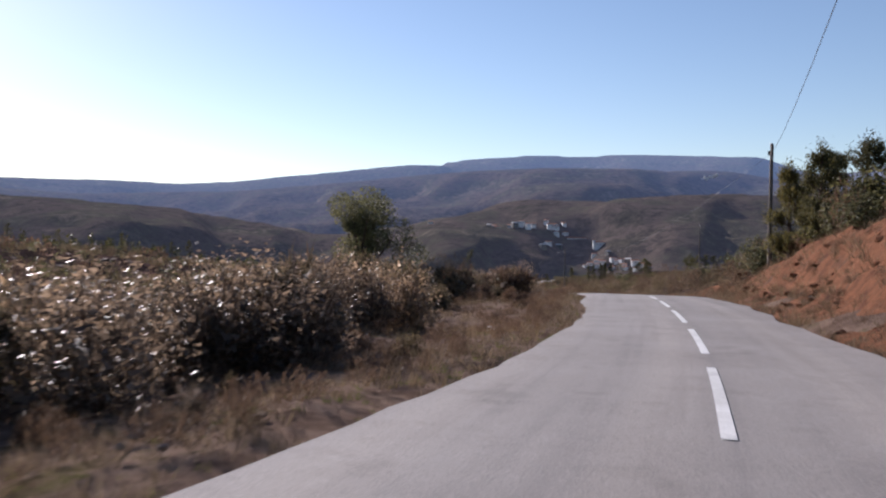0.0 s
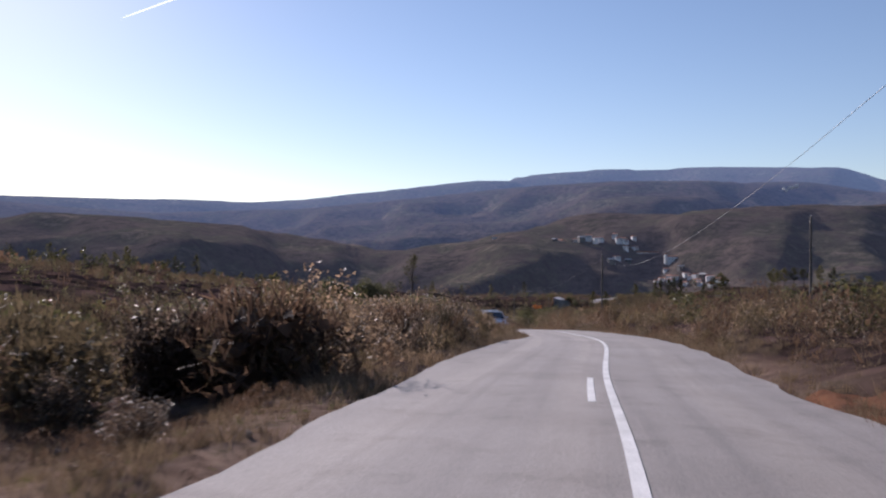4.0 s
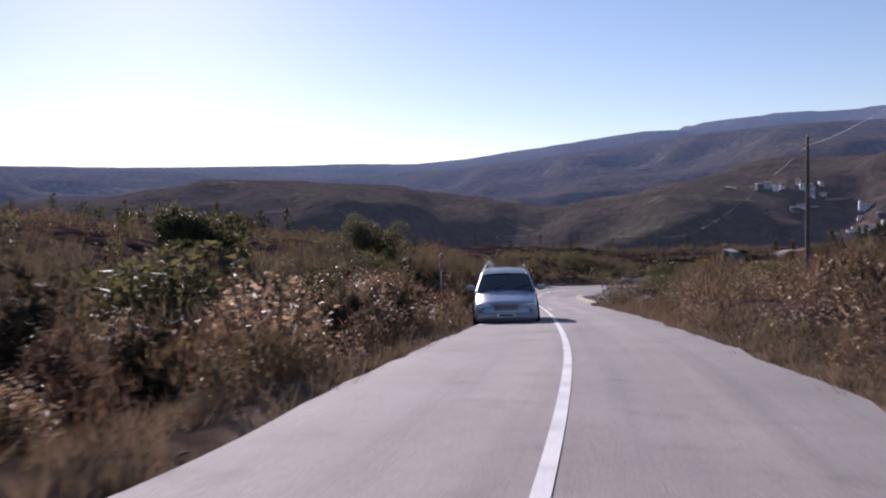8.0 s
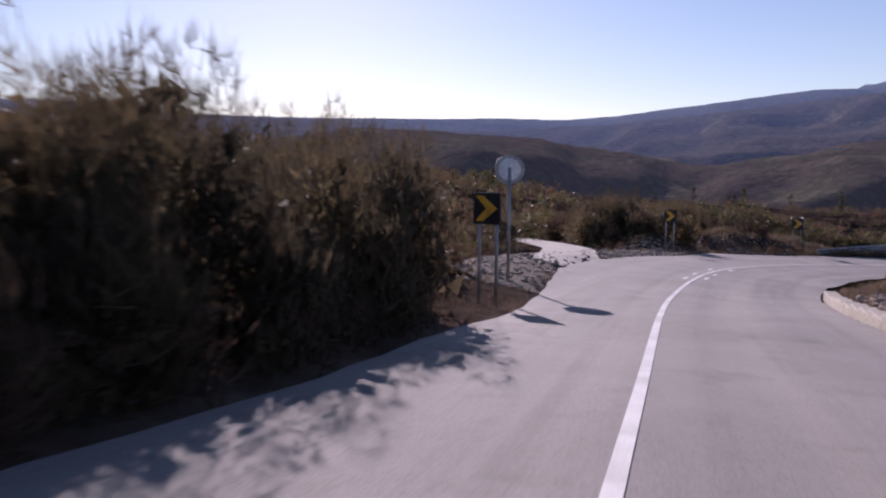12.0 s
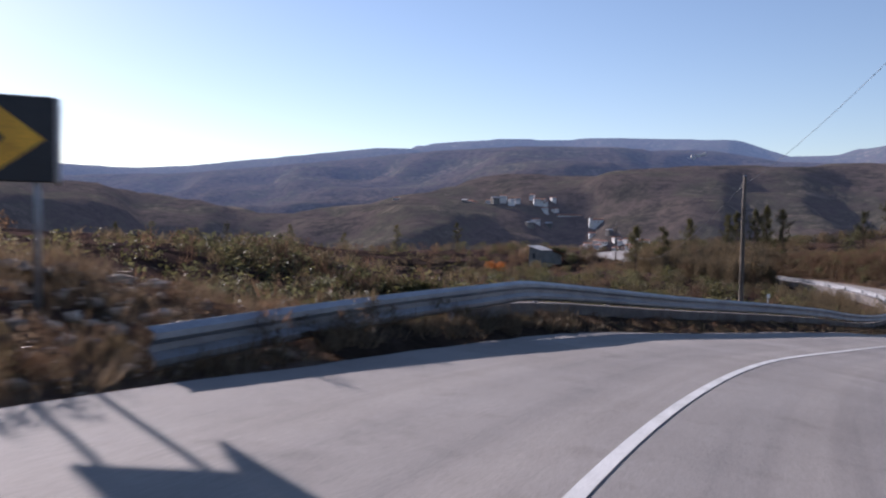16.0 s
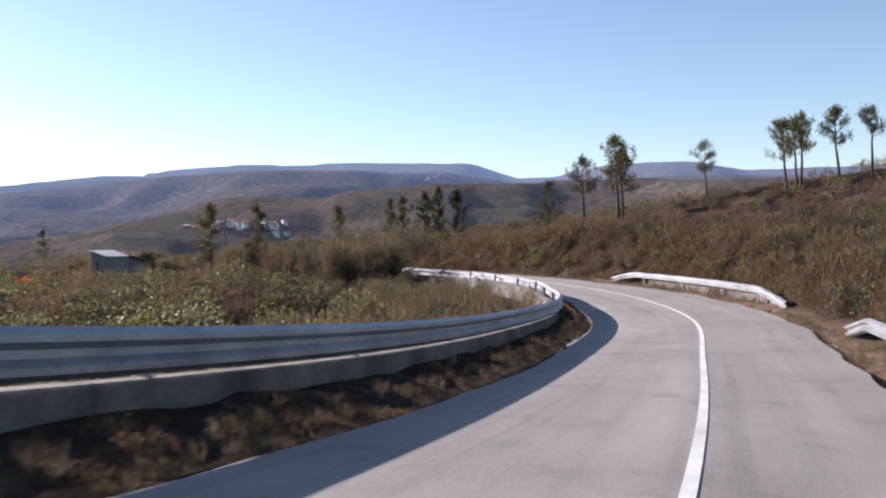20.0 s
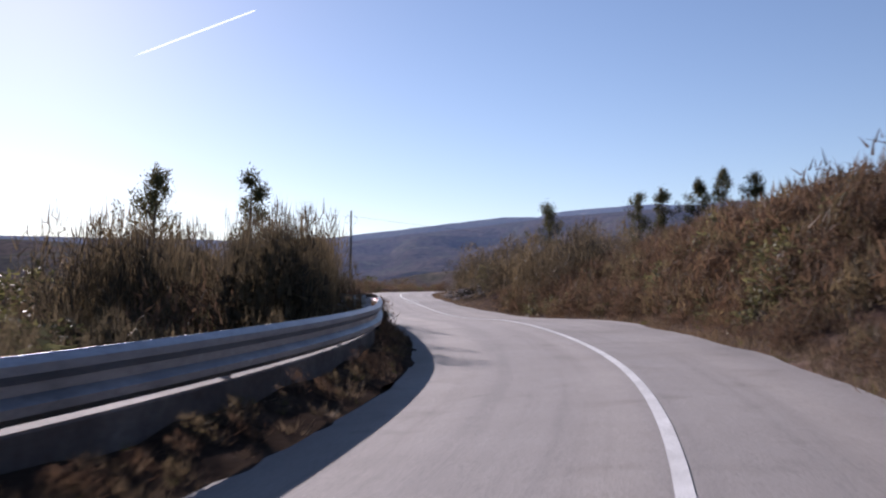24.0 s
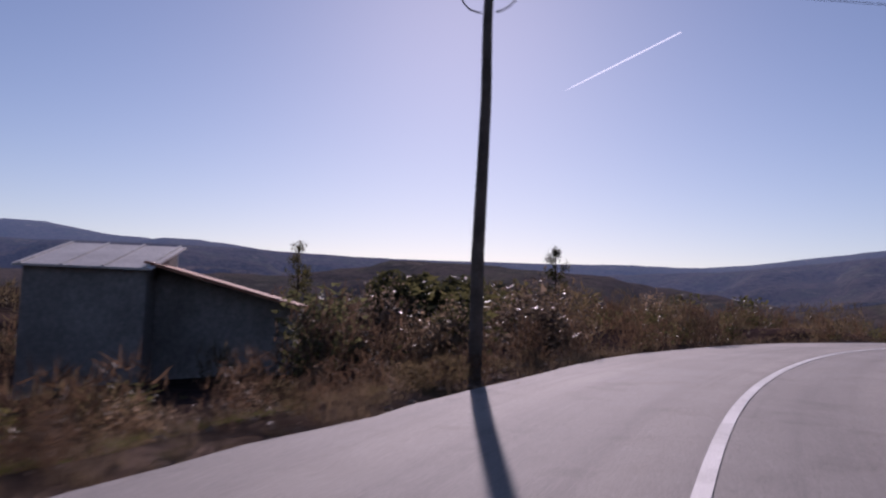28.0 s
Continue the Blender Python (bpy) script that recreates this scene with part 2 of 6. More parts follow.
M_ROOF = rough_stuff("pale_roof_sheet", [(0.3, (0.52, 0.49, 0.46)), (0.7, (0.70, 0.67, 0.63))], 0.8, 15, 0.6, 0.25, 0.01)
M_TILE = rough_stuff("clay_tile", [(0.3, (0.30, 0.13, 0.08)), (0.7, (0.42, 0.21, 0.13))], 0.8, 6, 0.9, 0.4, 0.02)
M_WHITE = rough_stuff("limewash", [(0.3, (0.68, 0.67, 0.64)), (0.7, (0.82, 0.81, 0.78))], 0.4, 8, 0.9, 0.2, 0.01)
M_DARK = plain("dark_opening", (0.02, 0.02, 0.022), 0.4)
M_BLACK = plain("black_sheet", (0.018, 0.018, 0.02), 0.45)
M_ORANGE = plain("amber_sheet", (0.90, 0.42, 0.03), 0.5)
M_ZINC = plain("sign_back_grey", (0.36, 0.36, 0.36), 0.45, 0.6)
M_RED = plain("sign_red", (0.42, 0.02, 0.02), 0.45)
M_SIGNWHITE = plain("sign_white", (0.78, 0.78, 0.76), 0.5)
M_BROOM = foliage("broom_whips", (0.056, 0.049, 0.038), (0.132, 0.113, 0.081), 0.6, 0.41)
M_HEATHER = foliage("heather_twigs", (0.052, 0.038, 0.034), (0.122, 0.088, 0.072), 0.7, 0.36)
M_LEAF = foliage("rockrose_leaves", (0.085, 0.068, 0.056), (0.25, 0.20, 0.16), 0.5, 0.48, 0.25)
M_GREENLEAF = foliage("evergreen_leaves", (0.040, 0.046, 0.024), (0.112, 0.116, 0.056), 0.6, 0.4, 0.2)
M_TWIG = foliage("twigs", (0.085, 0.062, 0.050), (0.20, 0.15, 0.115), 0.85, 0.0)
M_GRASS = foliage("dry_grass", (0.105, 0.082, 0.060), (0.27, 0.215, 0.155), 0.7, 0.3)
M_GREENGRASS = foliage("green_grass", (0.06, 0.085, 0.02), (0.18, 0.20, 0.06), 0.7, 0.35)
M_NEEDLE = foliage("pine_needles", (0.030, 0.034, 0.018), (0.100, 0.100, 0.046), 0.55, 0.38)
M_OLIVE = foliage("grey_green_leaves", (0.055, 0.062, 0.036), (0.150, 0.158, 0.090), 0.6, 0.4, 0.2)
M_RUST = foliage("rust_leaves", (0.22, 0.07, 0.015), (0.45, 0.19, 0.05), 0.6, 0.35)

# ---- the lie of the road: its centre line about every 12 m ----
KNOTS = [(-6.74, -22.99, -0.2), (-3.24, -11.59, -0.71), (0.23, -0.08, -1.22), (3.7, 11.42, -1.63), (6.42, 23.26, -1.96), (8.56, 34.71, -2.46),
         (9.7, 46.79, -3.29), (10.98, 58.59, -4.04), (11.26, 70.6, -5.03), (10.19, 82.7, -5.96), (8.26, 94.44, -7.04), (6.05, 106.06, -8.2),
         (3.78, 117.63, -9.43), (1.5, 129.53, -10.62), (-0.62, 141.84, -11.64), (-1.33, 153.5, -12.38), (-0.26, 165.41, -13.35), (2.85, 177.7, -14.38),
         (8.26, 188.48, -15.26), (15.17, 198.38, -16.48), (22.81, 207.6, -17.6), (30.64, 216.77, -18.8), (37.73, 225.95, -19.49), (44.66, 235.87, -19.68)]
KNOTS_B = [(48.91, 247.27, -19.58), (50.16, 259.0, -19.37), (48.32, 271.03, -19.15), (44.99, 282.66, -19.27), (41.54, 294.11, -18.85), (38.6, 305.42, -18.39),
         (37.99, 317.39, -18.13), (41.09, 328.87, -18.01), (47.66, 338.84, -17.89), (57.54, 345.43, -17.77), (69.04, 348.93, -17.67)]


def spline(knots, step):
    k = np.array(knots, float)
    out = []
    for i in range(1, len(k) - 2):
        n = max(2, int(round(np.linalg.norm(k[i + 1] - k[i]) / step)))
        u = np.arange(n)[:, None] / n
        a, b, c, d = k[i - 1], k[i], k[i + 1], k[i + 2]
        out.append(0.5 * (2 * b + (c - a) * u + (2 * a - 5 * b + 4 * c - d) * u**2 + (3 * b - a - 3 * c + d) * u**3))
    return np.vstack(out)


LINE = spline(KNOTS + KNOTS_B, 0.75)
for _ in range(10):                                 # ease the joints of the alignment
    LINE[1:-1] = 0.25 * LINE[:-2] + 0.5 * LINE[1:-1] + 0.25 * LINE[2:]
WAY = np.gradient(LINE[:, :2], axis=0)
WAY /= np.linalg.norm(WAY, axis=1)[:, None]
SIDE = np.stack([-WAY[:, 1], WAY[:, 0]], 1)         # to the left
ALONG = np.concatenate([[0], np.cumsum(np.linalg.norm(np.diff(LINE[:, :2], axis=0), axis=1))])
ALONG -= ALONG[np.argmin(np.abs(LINE[:, 1]))]       # 0 where the walk begins

EDGE_LEFT = [(-30, 2.89), (3, 2.84), (10, 2.41), (18.5, 2.04), (21, 2.2), (24, 2.41), (32, 2.5), (46, 3.26), (56, 3.41), (61, 3.25), (66, 2.7), (75, 2.2), (83, 2.46), (90, 2.29), (97.5, 1.92), (104, 2.32), (114, 2.6), (118, 3.25), (126, 2.99), (138, 2.46), (143, 2.73), (149, 3.7), (156, 3.55), (164, 3.42), (171, 4.25), (176, 3.75), (184, 3.62), (186.5, 3.4), (195.6, 3.61), (198, 3.48), (202, 3.34), (215, 3.16), (229, 3.08), (239, 3.05), (255, 3.2), (260, 3.11), (265, 2.74), (274, 3.06), (279, 3.03), (284, 3.2), (292, 3.55), (300, 3.51), (305, 3.21), (311, 2.8), (316, 3.35), (318, 3.25), (320, 2.9), (323, 2.88), (335, 2.98)]
EDGE_RIGHT = [(-30, 2.46), (13, 2.42), (19, 2.17), (26, 2.42), (33, 2.37), (42, 2.61), (53, 2.72), (60, 2.51), (72, 3.05), (77, 2.73), (92, 2.51), (98, 2.74), (108, 2.78), (116, 3.1), (121, 2.99), (128, 3.25), (138, 3.34), (150, 3.4), (160, 3.84), (172, 3.84), (185, 3.02), (200, 2.69), (211, 2.55), (237, 2.57), (247, 2.66), (258, 2.54), (264, 2.39), (271, 2.02), (282, 2.3), (289, 2.87), (300, 2.99), (304, 2.89), (310, 2.22), (316, 2.21), (330, 2.22)]


def table(rows, s):
    r = np.array(rows, float)
    return np.interp(s, r[:, 0], r[:, 1])


# how far the road leans into its bends, in metres a metre to the left
LEAN = [(-30, 0.0), (140, 0.0), (153, 0.085), (222, 0.075), (236, 0.02), (250, -0.03), (280, -0.045), (300, 0.0), (400, 0.0)]


def lean(s, l):
    return table(LEAN, s) * np.clip(l, -6, 6)


def at_road(s, l, lift=0.0):
    """The place at s metres along the road and l metres to the left of its centre line, on the road's own plane."""
    x = np.interp(s, ALONG, LINE[:, 0]) + l * np.interp(s, ALONG, SIDE[:, 0])
    y = np.interp(s, ALONG, LINE[:, 1]) + l * np.interp(s, ALONG, SIDE[:, 1])
    return Vector((float(x), float(y), float(np.interp(s, ALONG, LINE[:, 2]) + lean(s, l)) + lift))


def heading(s):
    """Degrees by which a thing that faces +y turns to face along the road."""
    return math.degrees(math.atan2(-np.interp(s, ALONG, WAY[:, 0]), np.interp(s, ALONG, WAY[:, 1])))


# heights of the verge above the road, and how wide its slope is
BANK_LEFT = [(-30, -0.2), (25, -0.3), (50, -0.5), (92, -0.3), (118, 0.2), (142, 0.2), (148, 0.0), (158, -0.1), (164, 0.0), (168, 0.8), (184, 1.0), (191, -0.3),
             (199, -2.0), (235, -2.8), (265, -1.6), (285, -0.4), (296, 0.3), (309, 0.0), (315, -0.7), (324, -0.7), (334, -0.1), (345, 0.2)]
BANK_RIGHT = [(-30, 2.8), (18, 2.9), (28, 2.4), (38, 1.3), (52, 0.5), (95, 0.4), (118, 0.1), (128, 0.2), (134, 0.8), (148, 0.7), (156, 0.1), (190, 0.0), (208, -0.3),
              (228, 0.6), (250, 0.9), (262, 1.7), (272, 2.4), (290, 2.4), (303, 1.3), (318, 0.8), (345, 0.8)]
SLOPE_LEFT = [(-30, -0.10), (50, -0.06), (105, -0.02), (150, 0.02), (190, -0.03), (250, -0.02), (308, -0.03), (316, -0.09), (325, -0.07), (345, 0.0)]
SLOPE_RIGHT = [(-30, 0.16), (35, 0.10), (62, 0.05), (136, 0.03), (190, 0.04), (230, 0.13), (265, 0.15), (295, 0.09), (345, 0.04)]
CENTRE = (20.0, 160.0)
# skylines round the place: degrees clockwise from +y and degrees above the eye
SKYLINE = [(-180, 4.2), (-120, 4), (-80, 4.6), (-66, 4.3), (-62.5, 4.8), (-59.5, 4.35), (-57, 4), (-53, 4.2), (-46, 3.5), (-40, 3.45), (-35, 3.4), (-28, 3.5), (-26, 3.4), (-23, 3.66), (-19.5, 3.35), (-15, 3.7), (-12.5, 4.05), (-10.7, 4.25), (-6.3, 4.8), (-1.3, 5.35), (2.7, 5.7), (7.5, 6.1), (9.6, 5.9), (11.7, 6.1), (16.2, 5.9), (21.5, 5.75), (23.7, 4.95), (25.4, 4.35), (27, 4.45), (28.7, 4.97), (32.3, 5.35), (34.3, 5.15), (35.8, 5.4), (38, 4.75), (40, 4.4), (50, 4.2), (70, 4.4), (180, 4.2)]
SHOULDER = [(-180, 2), (-70, 3.2), (-50, 3.6), (-36, 3.2), (-26, 2.6), (-15, 3.2), (-6, 4.2), (1, 5), (7, 5.35), (13, 5.3), (20, 5), (24, 4.2), (28, 4), (36, 4.2), (45, 3.6), (90, 2.5), (180, 2)]
FOREHILL = [(-180, 0.5), (-75, 1.2), (-45, 1.6), (-38, 2.3), (-33, 2.7), (-30, 3), (-24, 2.5), (-20, 1.8), (-15.5, 1.1), (-10, 0.4), (-4, 1.2), (2, 2.5), (5, 3.1), (10, 3.5), (17, 3.6), (25, 3.8), (32, 3.7), (45, 3), (70, 1.8), (180, 0.5)]


def smooth(a, b, v):
    u = np.clip((v - a) / (b - a), 0, 1)
    return u * u * (3 - 2 * u)


def waves(x, y, size, seed, octaves=5):
    """Uneven land: summed sine waves of many directions, about -1 to 1."""
    rng = np.random.RandomState(seed)
    out, amp, total = np.zeros_like(x), 1.0, 0.0
    for o in range(octaves):
        for _ in range(4):
            a, ph = rng.uniform(0, 2 * math.pi), rng.uniform(0, 2 * math.pi)
            k = 2 * math.pi / size * rng.uniform(0.7, 1.4) * 2**o
            out = out + amp * np.sin(k * (x * math.cos(a) + y * math.sin(a)) + ph)
        total += amp * 1.6
        amp *= 0.52
    return out / total


def road_at(x, y):
    """For many places: metres along the road, metres to the left of its centre, the road's height, nearby and at large."""
    s, l, z, zw = (np.zeros_like(x) for _ in range(4))
    for i in range(0, len(x), 4000):
        dx, dy = x[i:i + 4000, None] - LINE[None, :, 0], y[i:i + 4000, None] - LINE[None, :, 1]
        d2 = dx * dx + dy * dy
        j = d2.argmin(1)
        r = np.arange(len(j))
        s[i:i + 4000] = ALONG[j]
        side = dx[r, j] * SIDE[j, 0] + dy[r, j] * SIDE[j, 1]
        l[i:i + 4000] = np.where(side >= 0, 1, -1) * np.sqrt(d2[r, j])
        w = 1 / (d2 + 6)**3
        z[i:i + 4000] = (w * LINE[None, :, 2]).sum(1) / w.sum(1)
        w = 1 / (d2 + 900)**1.5
        zw[i:i + 4000] = (w * LINE[None, :, 2]).sum(1) / w.sum(1)
    return s, l, z, zw


LANE = spline([(1.5, 141.0, 0), (-1.0, 144.0, 0), (-4.4, 148.0, 0), (-6.5, 152.0, 0), (-8.0, 157.0, 0), (-9.9, 162.5, 0), (-12.9, 168.5, 0), (-16.4, 174.5, 0), (-21.5, 183.0, 0), (-28.0, 196.0, 0), (-36.0, 212.0, 0)], 1.0)[:, :2]
LANE_ALONG = np.concatenate([[0], np.cumsum(np.linalg.norm(np.diff(LANE, axis=0), axis=1))])


def side_road(x, y):
    """How far a place lies from the middle line of the lane that leaves the bend, and how far along it."""
    d2 = (x[:, None] - LANE[None, :, 0])**2 + (y[:, None] - LANE[None, :, 1])**2
    j = d2.argmin(1)
    return np.sqrt(d2[np.arange(len(j)), j]), LANE_ALONG[j]


def lane_z(u):
    return np.interp(150, ALONG, LINE[:, 2]) + 0.60 - 0.062 * np.minimum(u, 45) - 0.03 * np.maximum(u - 45, 0)


def ground_z(x, y):
    x, y = np.atleast_1d(np.asarray(x, float)), np.atleast_1d(np.asarray(y, float))
    s, l, z, zw = road_at(x, y)
    left = l > 0
    z = z + lean(s, l) * (1 - smooth(5.5, 11, np.abs(l)))
    edge = np.where(left, table(EDGE_LEFT, s), table(EDGE_RIGHT, s))
    out = np.abs(l) - edge
    bank = np.where(left, table(BANK_LEFT, s), table(BANK_RIGHT, s))
    slope = np.where(left, table(SLOPE_LEFT, s), table(SLOPE_RIGHT, s))
    wide = np.where(left, 3.0, np.where(s < 60, 3.3, 3.8))
    near = z + bank * smooth(0.5, wide, out) + slope * np.maximum(out - wide, 0)
    near += smooth(0.3, 3.0, out) * 0.22 * waves(x, y, 7.0, 3, 4)
    near = np.where(out < 0.4, z - 0.30 + 0.28 * smooth(-0.5, 0.4, out), near)
    # the lane at the bend lies in a shallow bed
    off, u = side_road(x, y)
    bed = (1 - smooth(2.0, 4.5, off)) * smooth(0.6, 3.0, out) * (1 - smooth(36, 46, u))
    near = near * (1 - bed) + (lane_z(u) - 0.06) * bed
    hills = 9.5 * np.exp(-((x + 115) / 75)**2 - ((y - 190) / 105)**2) + 9.5 * np.exp(-((x - 92) / 40)**2 - ((y - 282) / 60)**2) \
        + 6 * np.exp(-((x - 70) / 45)**2 - ((y - 20) / 60)**2) - 3 * np.exp(-((x - 8) / 25)**2 - ((y - 250) / 30)**2)
    region = zw + hills + 1.6 * waves(x, y, 70, 5, 3) * smooth(15, 60, out)
    w = smooth(14, 60, out) * np.where((s > 210) & ~left, 0.55 + 0.45 * smooth(40, 90, out), 1.0)
    land = near * (1 - w) + region * w
    # out to the hills
    cx, cy = x - CENTRE[0], y - CENTRE[1]
    r, b = np.hypot(cx, cy), np.degrees(np.arctan2(cx, cy))
    eye = -9.0
    falls = -70 * smooth(170, 520, r) * (0.35 + 0.65 * smooth(-0.6, 0.5, np.cos(np.radians(b + 5))))
    rough = 0.7 - 2.2 * np.abs(waves(x, y, 620, 8, 6))          # spurs and gullies
    def ridge(rows, radius, width, ruggedness):
        rr = radius * (1 + 0.10 * waves(b * 10, b * 3 + radius, 300, 11, 3))
        top = rr * np.tan(np.radians(table(rows, b))) + eye
        up = np.exp(-np.abs((r - rr) / width)**1.7)
        up = np.where(r > rr, np.maximum(up, 0.55), up)
        return top, up, rough * ruggedness * (1 - up)
    far = land * 0 + eye - 75
    for rows, radius, width, rug in ((FOREHILL, 1150, 420, 34), (SHOULDER, 2500, 800, 70), (SKYLINE, 4150, 1000, 90)):
        top, up, rg = ridge(rows, radius, width, rug)
        far = np.maximum(far, (eye - 75) * (1 - up) + top * up + rg * smooth(0.02, 0.4, up))
    far += 9.0 * waves(x, y, 230, 17, 4) * smooth(350, 700, r) * (1 - smooth(1000, 1700, r))      # wooded hummocks
    far_w = smooth(300, 620, r)
    return (land + falls) * (1 - far_w) + far * far_w


def height(x, y):
    return float(ground_z([x], [y])[0])


# ---- meshes from arrays ----
def mesh_of(name, verts, faces, mat, uvs=None, smooth_shade=False):
    me = bpy.data.meshes.new(name)
    verts, faces = np.asarray(verts, np.float32), np.asarray(faces, np.int32)
    n, k = faces.shape
    me.vertices.add(len(verts)), me.loops.add(n * k), me.polygons.add(n)
    me.vertices.foreach_set("co", verts.ravel())
    me.loops.foreach_set("vertex_index", faces.ravel())
    me.polygons.foreach_set("loop_start", np.arange(n, dtype=np.int32) * k)
    me.polygons.foreach_set("use_smooth", np.full(n, smooth_shade))
    if uvs is not None:
        layer = me.uv_layers.new(name="along")
        layer.data.foreach_set("uv", np.asarray(uvs, np.float32)[faces.ravel()].ravel())
    me.update(calc_edges=True)
    if mat:
        me.materials.append(mat)
    return me


def grid_faces(rows, cols, wrap=False):
    i, j = np.meshgrid(np.arange(rows - 1), np.arange(cols if wrap else cols - 1), indexing="ij")
    j2 = (j + 1) % cols
    return np.stack([i * cols + j, i * cols + j2, (i + 1) * cols + j2, (i + 1) * cols + j], -1).reshape(-1, 4)


# ---- the ground: one sheet out to the horizon ----
radii = np.concatenate([np.arange(0.5, 190, 1.9), 190 * 1.0265**np.arange(0, 122)])
radii = radii[radii < 4750]
turns = 640
ang = np.arange(turns) * 2 * math.pi / turns
GX = CENTRE[0] + np.outer(radii, np.sin(ang))
GY = CENTRE[1] + np.outer(radii, np.cos(ang))
GZ = ground_z(GX.ravel(), GY.ravel()).reshape(GX.shape)
calm = np.median(np.stack([np.roll(GZ, k, 1) for k in range(-4, 5)]), 0)
GZ = np.where((radii > 600)[:, None], calm, GZ)
s_, l_, _, _ = road_at(GX.ravel(), GY.ravel())
under = (s_ > -13) & (s_ < 45) & (l_ < -table(EDGE_RIGHT, s_) - 0.2) & (l_ > -table(EDGE_RIGHT, s_) - 3.3)
under |= (s_ > 144) & (s_ < 166) & (l_ > table(EDGE_LEFT, s_)) & (l_ < table(EDGE_LEFT, s_) + 4.5)
GZ = GZ - 0.34 * under.reshape(GZ.shape)
near_rows = int((radii < 640).sum())


def sheet(name, r0, r1, mat):
    x, y, z = (a[r0:r1].ravel() for a in (GX, GY, GZ))
    me = mesh_of(name, np.stack([x, y, z], 1), grid_faces(r1 - r0, turns, True)[:, ::-1], mat, smooth_shade=True)
    rr = np.hypot(x - CENTRE[0], y - CENTRE[1])
    s, l, _, _ = road_at(x, y)
    open_verge = np.where((l > 0) & ((s < 48) | ((s > 100) & (s < 120))), 1.0, 0.0)
    out = np.abs(l) - np.where(l > 0, table(EDGE_LEFT, s), table(EDGE_RIGHT, s))
    wild = smooth(-0.2 + 2.6 * open_verge, 1.6 + 5.6 * open_verge, out)
    # depth grows with distance and drives the haze painted on the hills
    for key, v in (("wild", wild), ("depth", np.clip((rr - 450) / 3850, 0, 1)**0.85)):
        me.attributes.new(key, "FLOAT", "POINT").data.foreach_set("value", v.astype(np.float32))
    return new(name, me)


ground = tagged(sheet("ground", 0, near_rows, M_GROUND), "scrub-covered hillside falling to a wooded valley", "ground", kind="structure")
backdrop = tagged(sheet("backdrop", near_rows - 1, len(radii), M_HILLS), "distant wooded mountain ridges with painted blue haze", "backdrop", kind="structure")


def strip(s0, s1, l0, l1, lift, mat, name, step=0.75, across=1):
    """A ribbon along the road between two offsets (numbers or functions of s)."""
    ss = np.arange(s0, s1 + 1e-6, (s1 - s0) / max(2, round((s1 - s0) / step)))
    f0 = l0 if callable(l0) else (lambda s: np.full_like(s, l0))
    f1 = l1 if callable(l1) else (lambda s: np.full_like(s, l1))
    u = np.linspace(0, 1, across + 1)
    ls = f0(ss)[:, None] * (1 - u) + f1(ss)[:, None] * u
    px, py, pz = (np.interp(ss, ALONG, LINE[:, k]) for k in range(3))
    sx, sy = np.interp(ss, ALONG, SIDE[:, 0]), np.interp(ss, ALONG, SIDE[:, 1])
    v = np.stack([px[:, None] + ls * sx[:, None], py[:, None] + ls * sy[:, None], pz[:, None] + lift + lean(ss[:, None], ls) - 0.012 * np.abs(ls)], -1)
    uv = np.stack([ls, np.repeat(ss[:, None], across + 1, 1)], -1)
    return mesh_of(name, v.reshape(-1, 3), grid_faces(len(ss), across + 1), mat, uv.reshape(-1, 2), True)


def ragged(rows, sign, amount, seed):
    return lambda s: sign * (table(rows, s) + amount * waves(s, s * 0, 5.0, seed, 4))


road = tagged(new("road", strip(-20, ALONG[-1] - 2, ragged(EDGE_RIGHT, -1, 0.10, 21), ragged(EDGE_LEFT, 1, 0.10, 22), 0.06, M_ASPHALT, "road", 0.75, 12)),
              "pale grey worn asphalt road winding downhill", "road", kind="structure")


# ---- bare ground beside the road ----
def on_ground(s0, s1, l0, l1, lift, mat, name, step=0.5, across=6, heave=0.0, seed=1):
    """A skin of bare earth or gravel that follows the ground between two offsets (functions of s)."""
    ss = np.linspace(s0, s1, int((s1 - s0) / step) + 1)
    u = np.linspace(0, 1, across + 1)
    ls = l0(ss)[:, None] * (1 - u) + l1(ss)[:, None] * u
    x = np.interp(ss, ALONG, LINE[:, 0])[:, None] + ls * np.interp(ss, ALONG, SIDE[:, 0])[:, None]
    y = np.interp(ss, ALONG, LINE[:, 1])[:, None] + ls * np.interp(ss, ALONG, SIDE[:, 1])[:, None]
    fade = np.sin(np.pi * np.clip((u * 1.0)[None, :] * np.ones_like(ls), 0.0, 1.0))
    z = ground_z(x.ravel(), y.ravel()).reshape(x.shape) + lift * (0.15 + 0.85 * np.sqrt(fade)) - 0.06 * (fade < 0.02) + heave * fade * waves(x, y, 2.2, seed, 4)
    return mesh_of(name, np.stack([x, y, z], -1).reshape(-1, 3), grid_faces(len(ss), across + 1)[:, ::-1] if ls[0, 0] > ls[0, -1] else grid_faces(len(ss), across + 1), mat, smooth_shade=True)


def rim(rows, sign, extra, amount, seed):
    return lambda s: sign * (table(rows, s) + (table(extra, s) if isinstance(extra, list) else extra) + amount * waves(s, s * 0, 6.0, seed, 4))


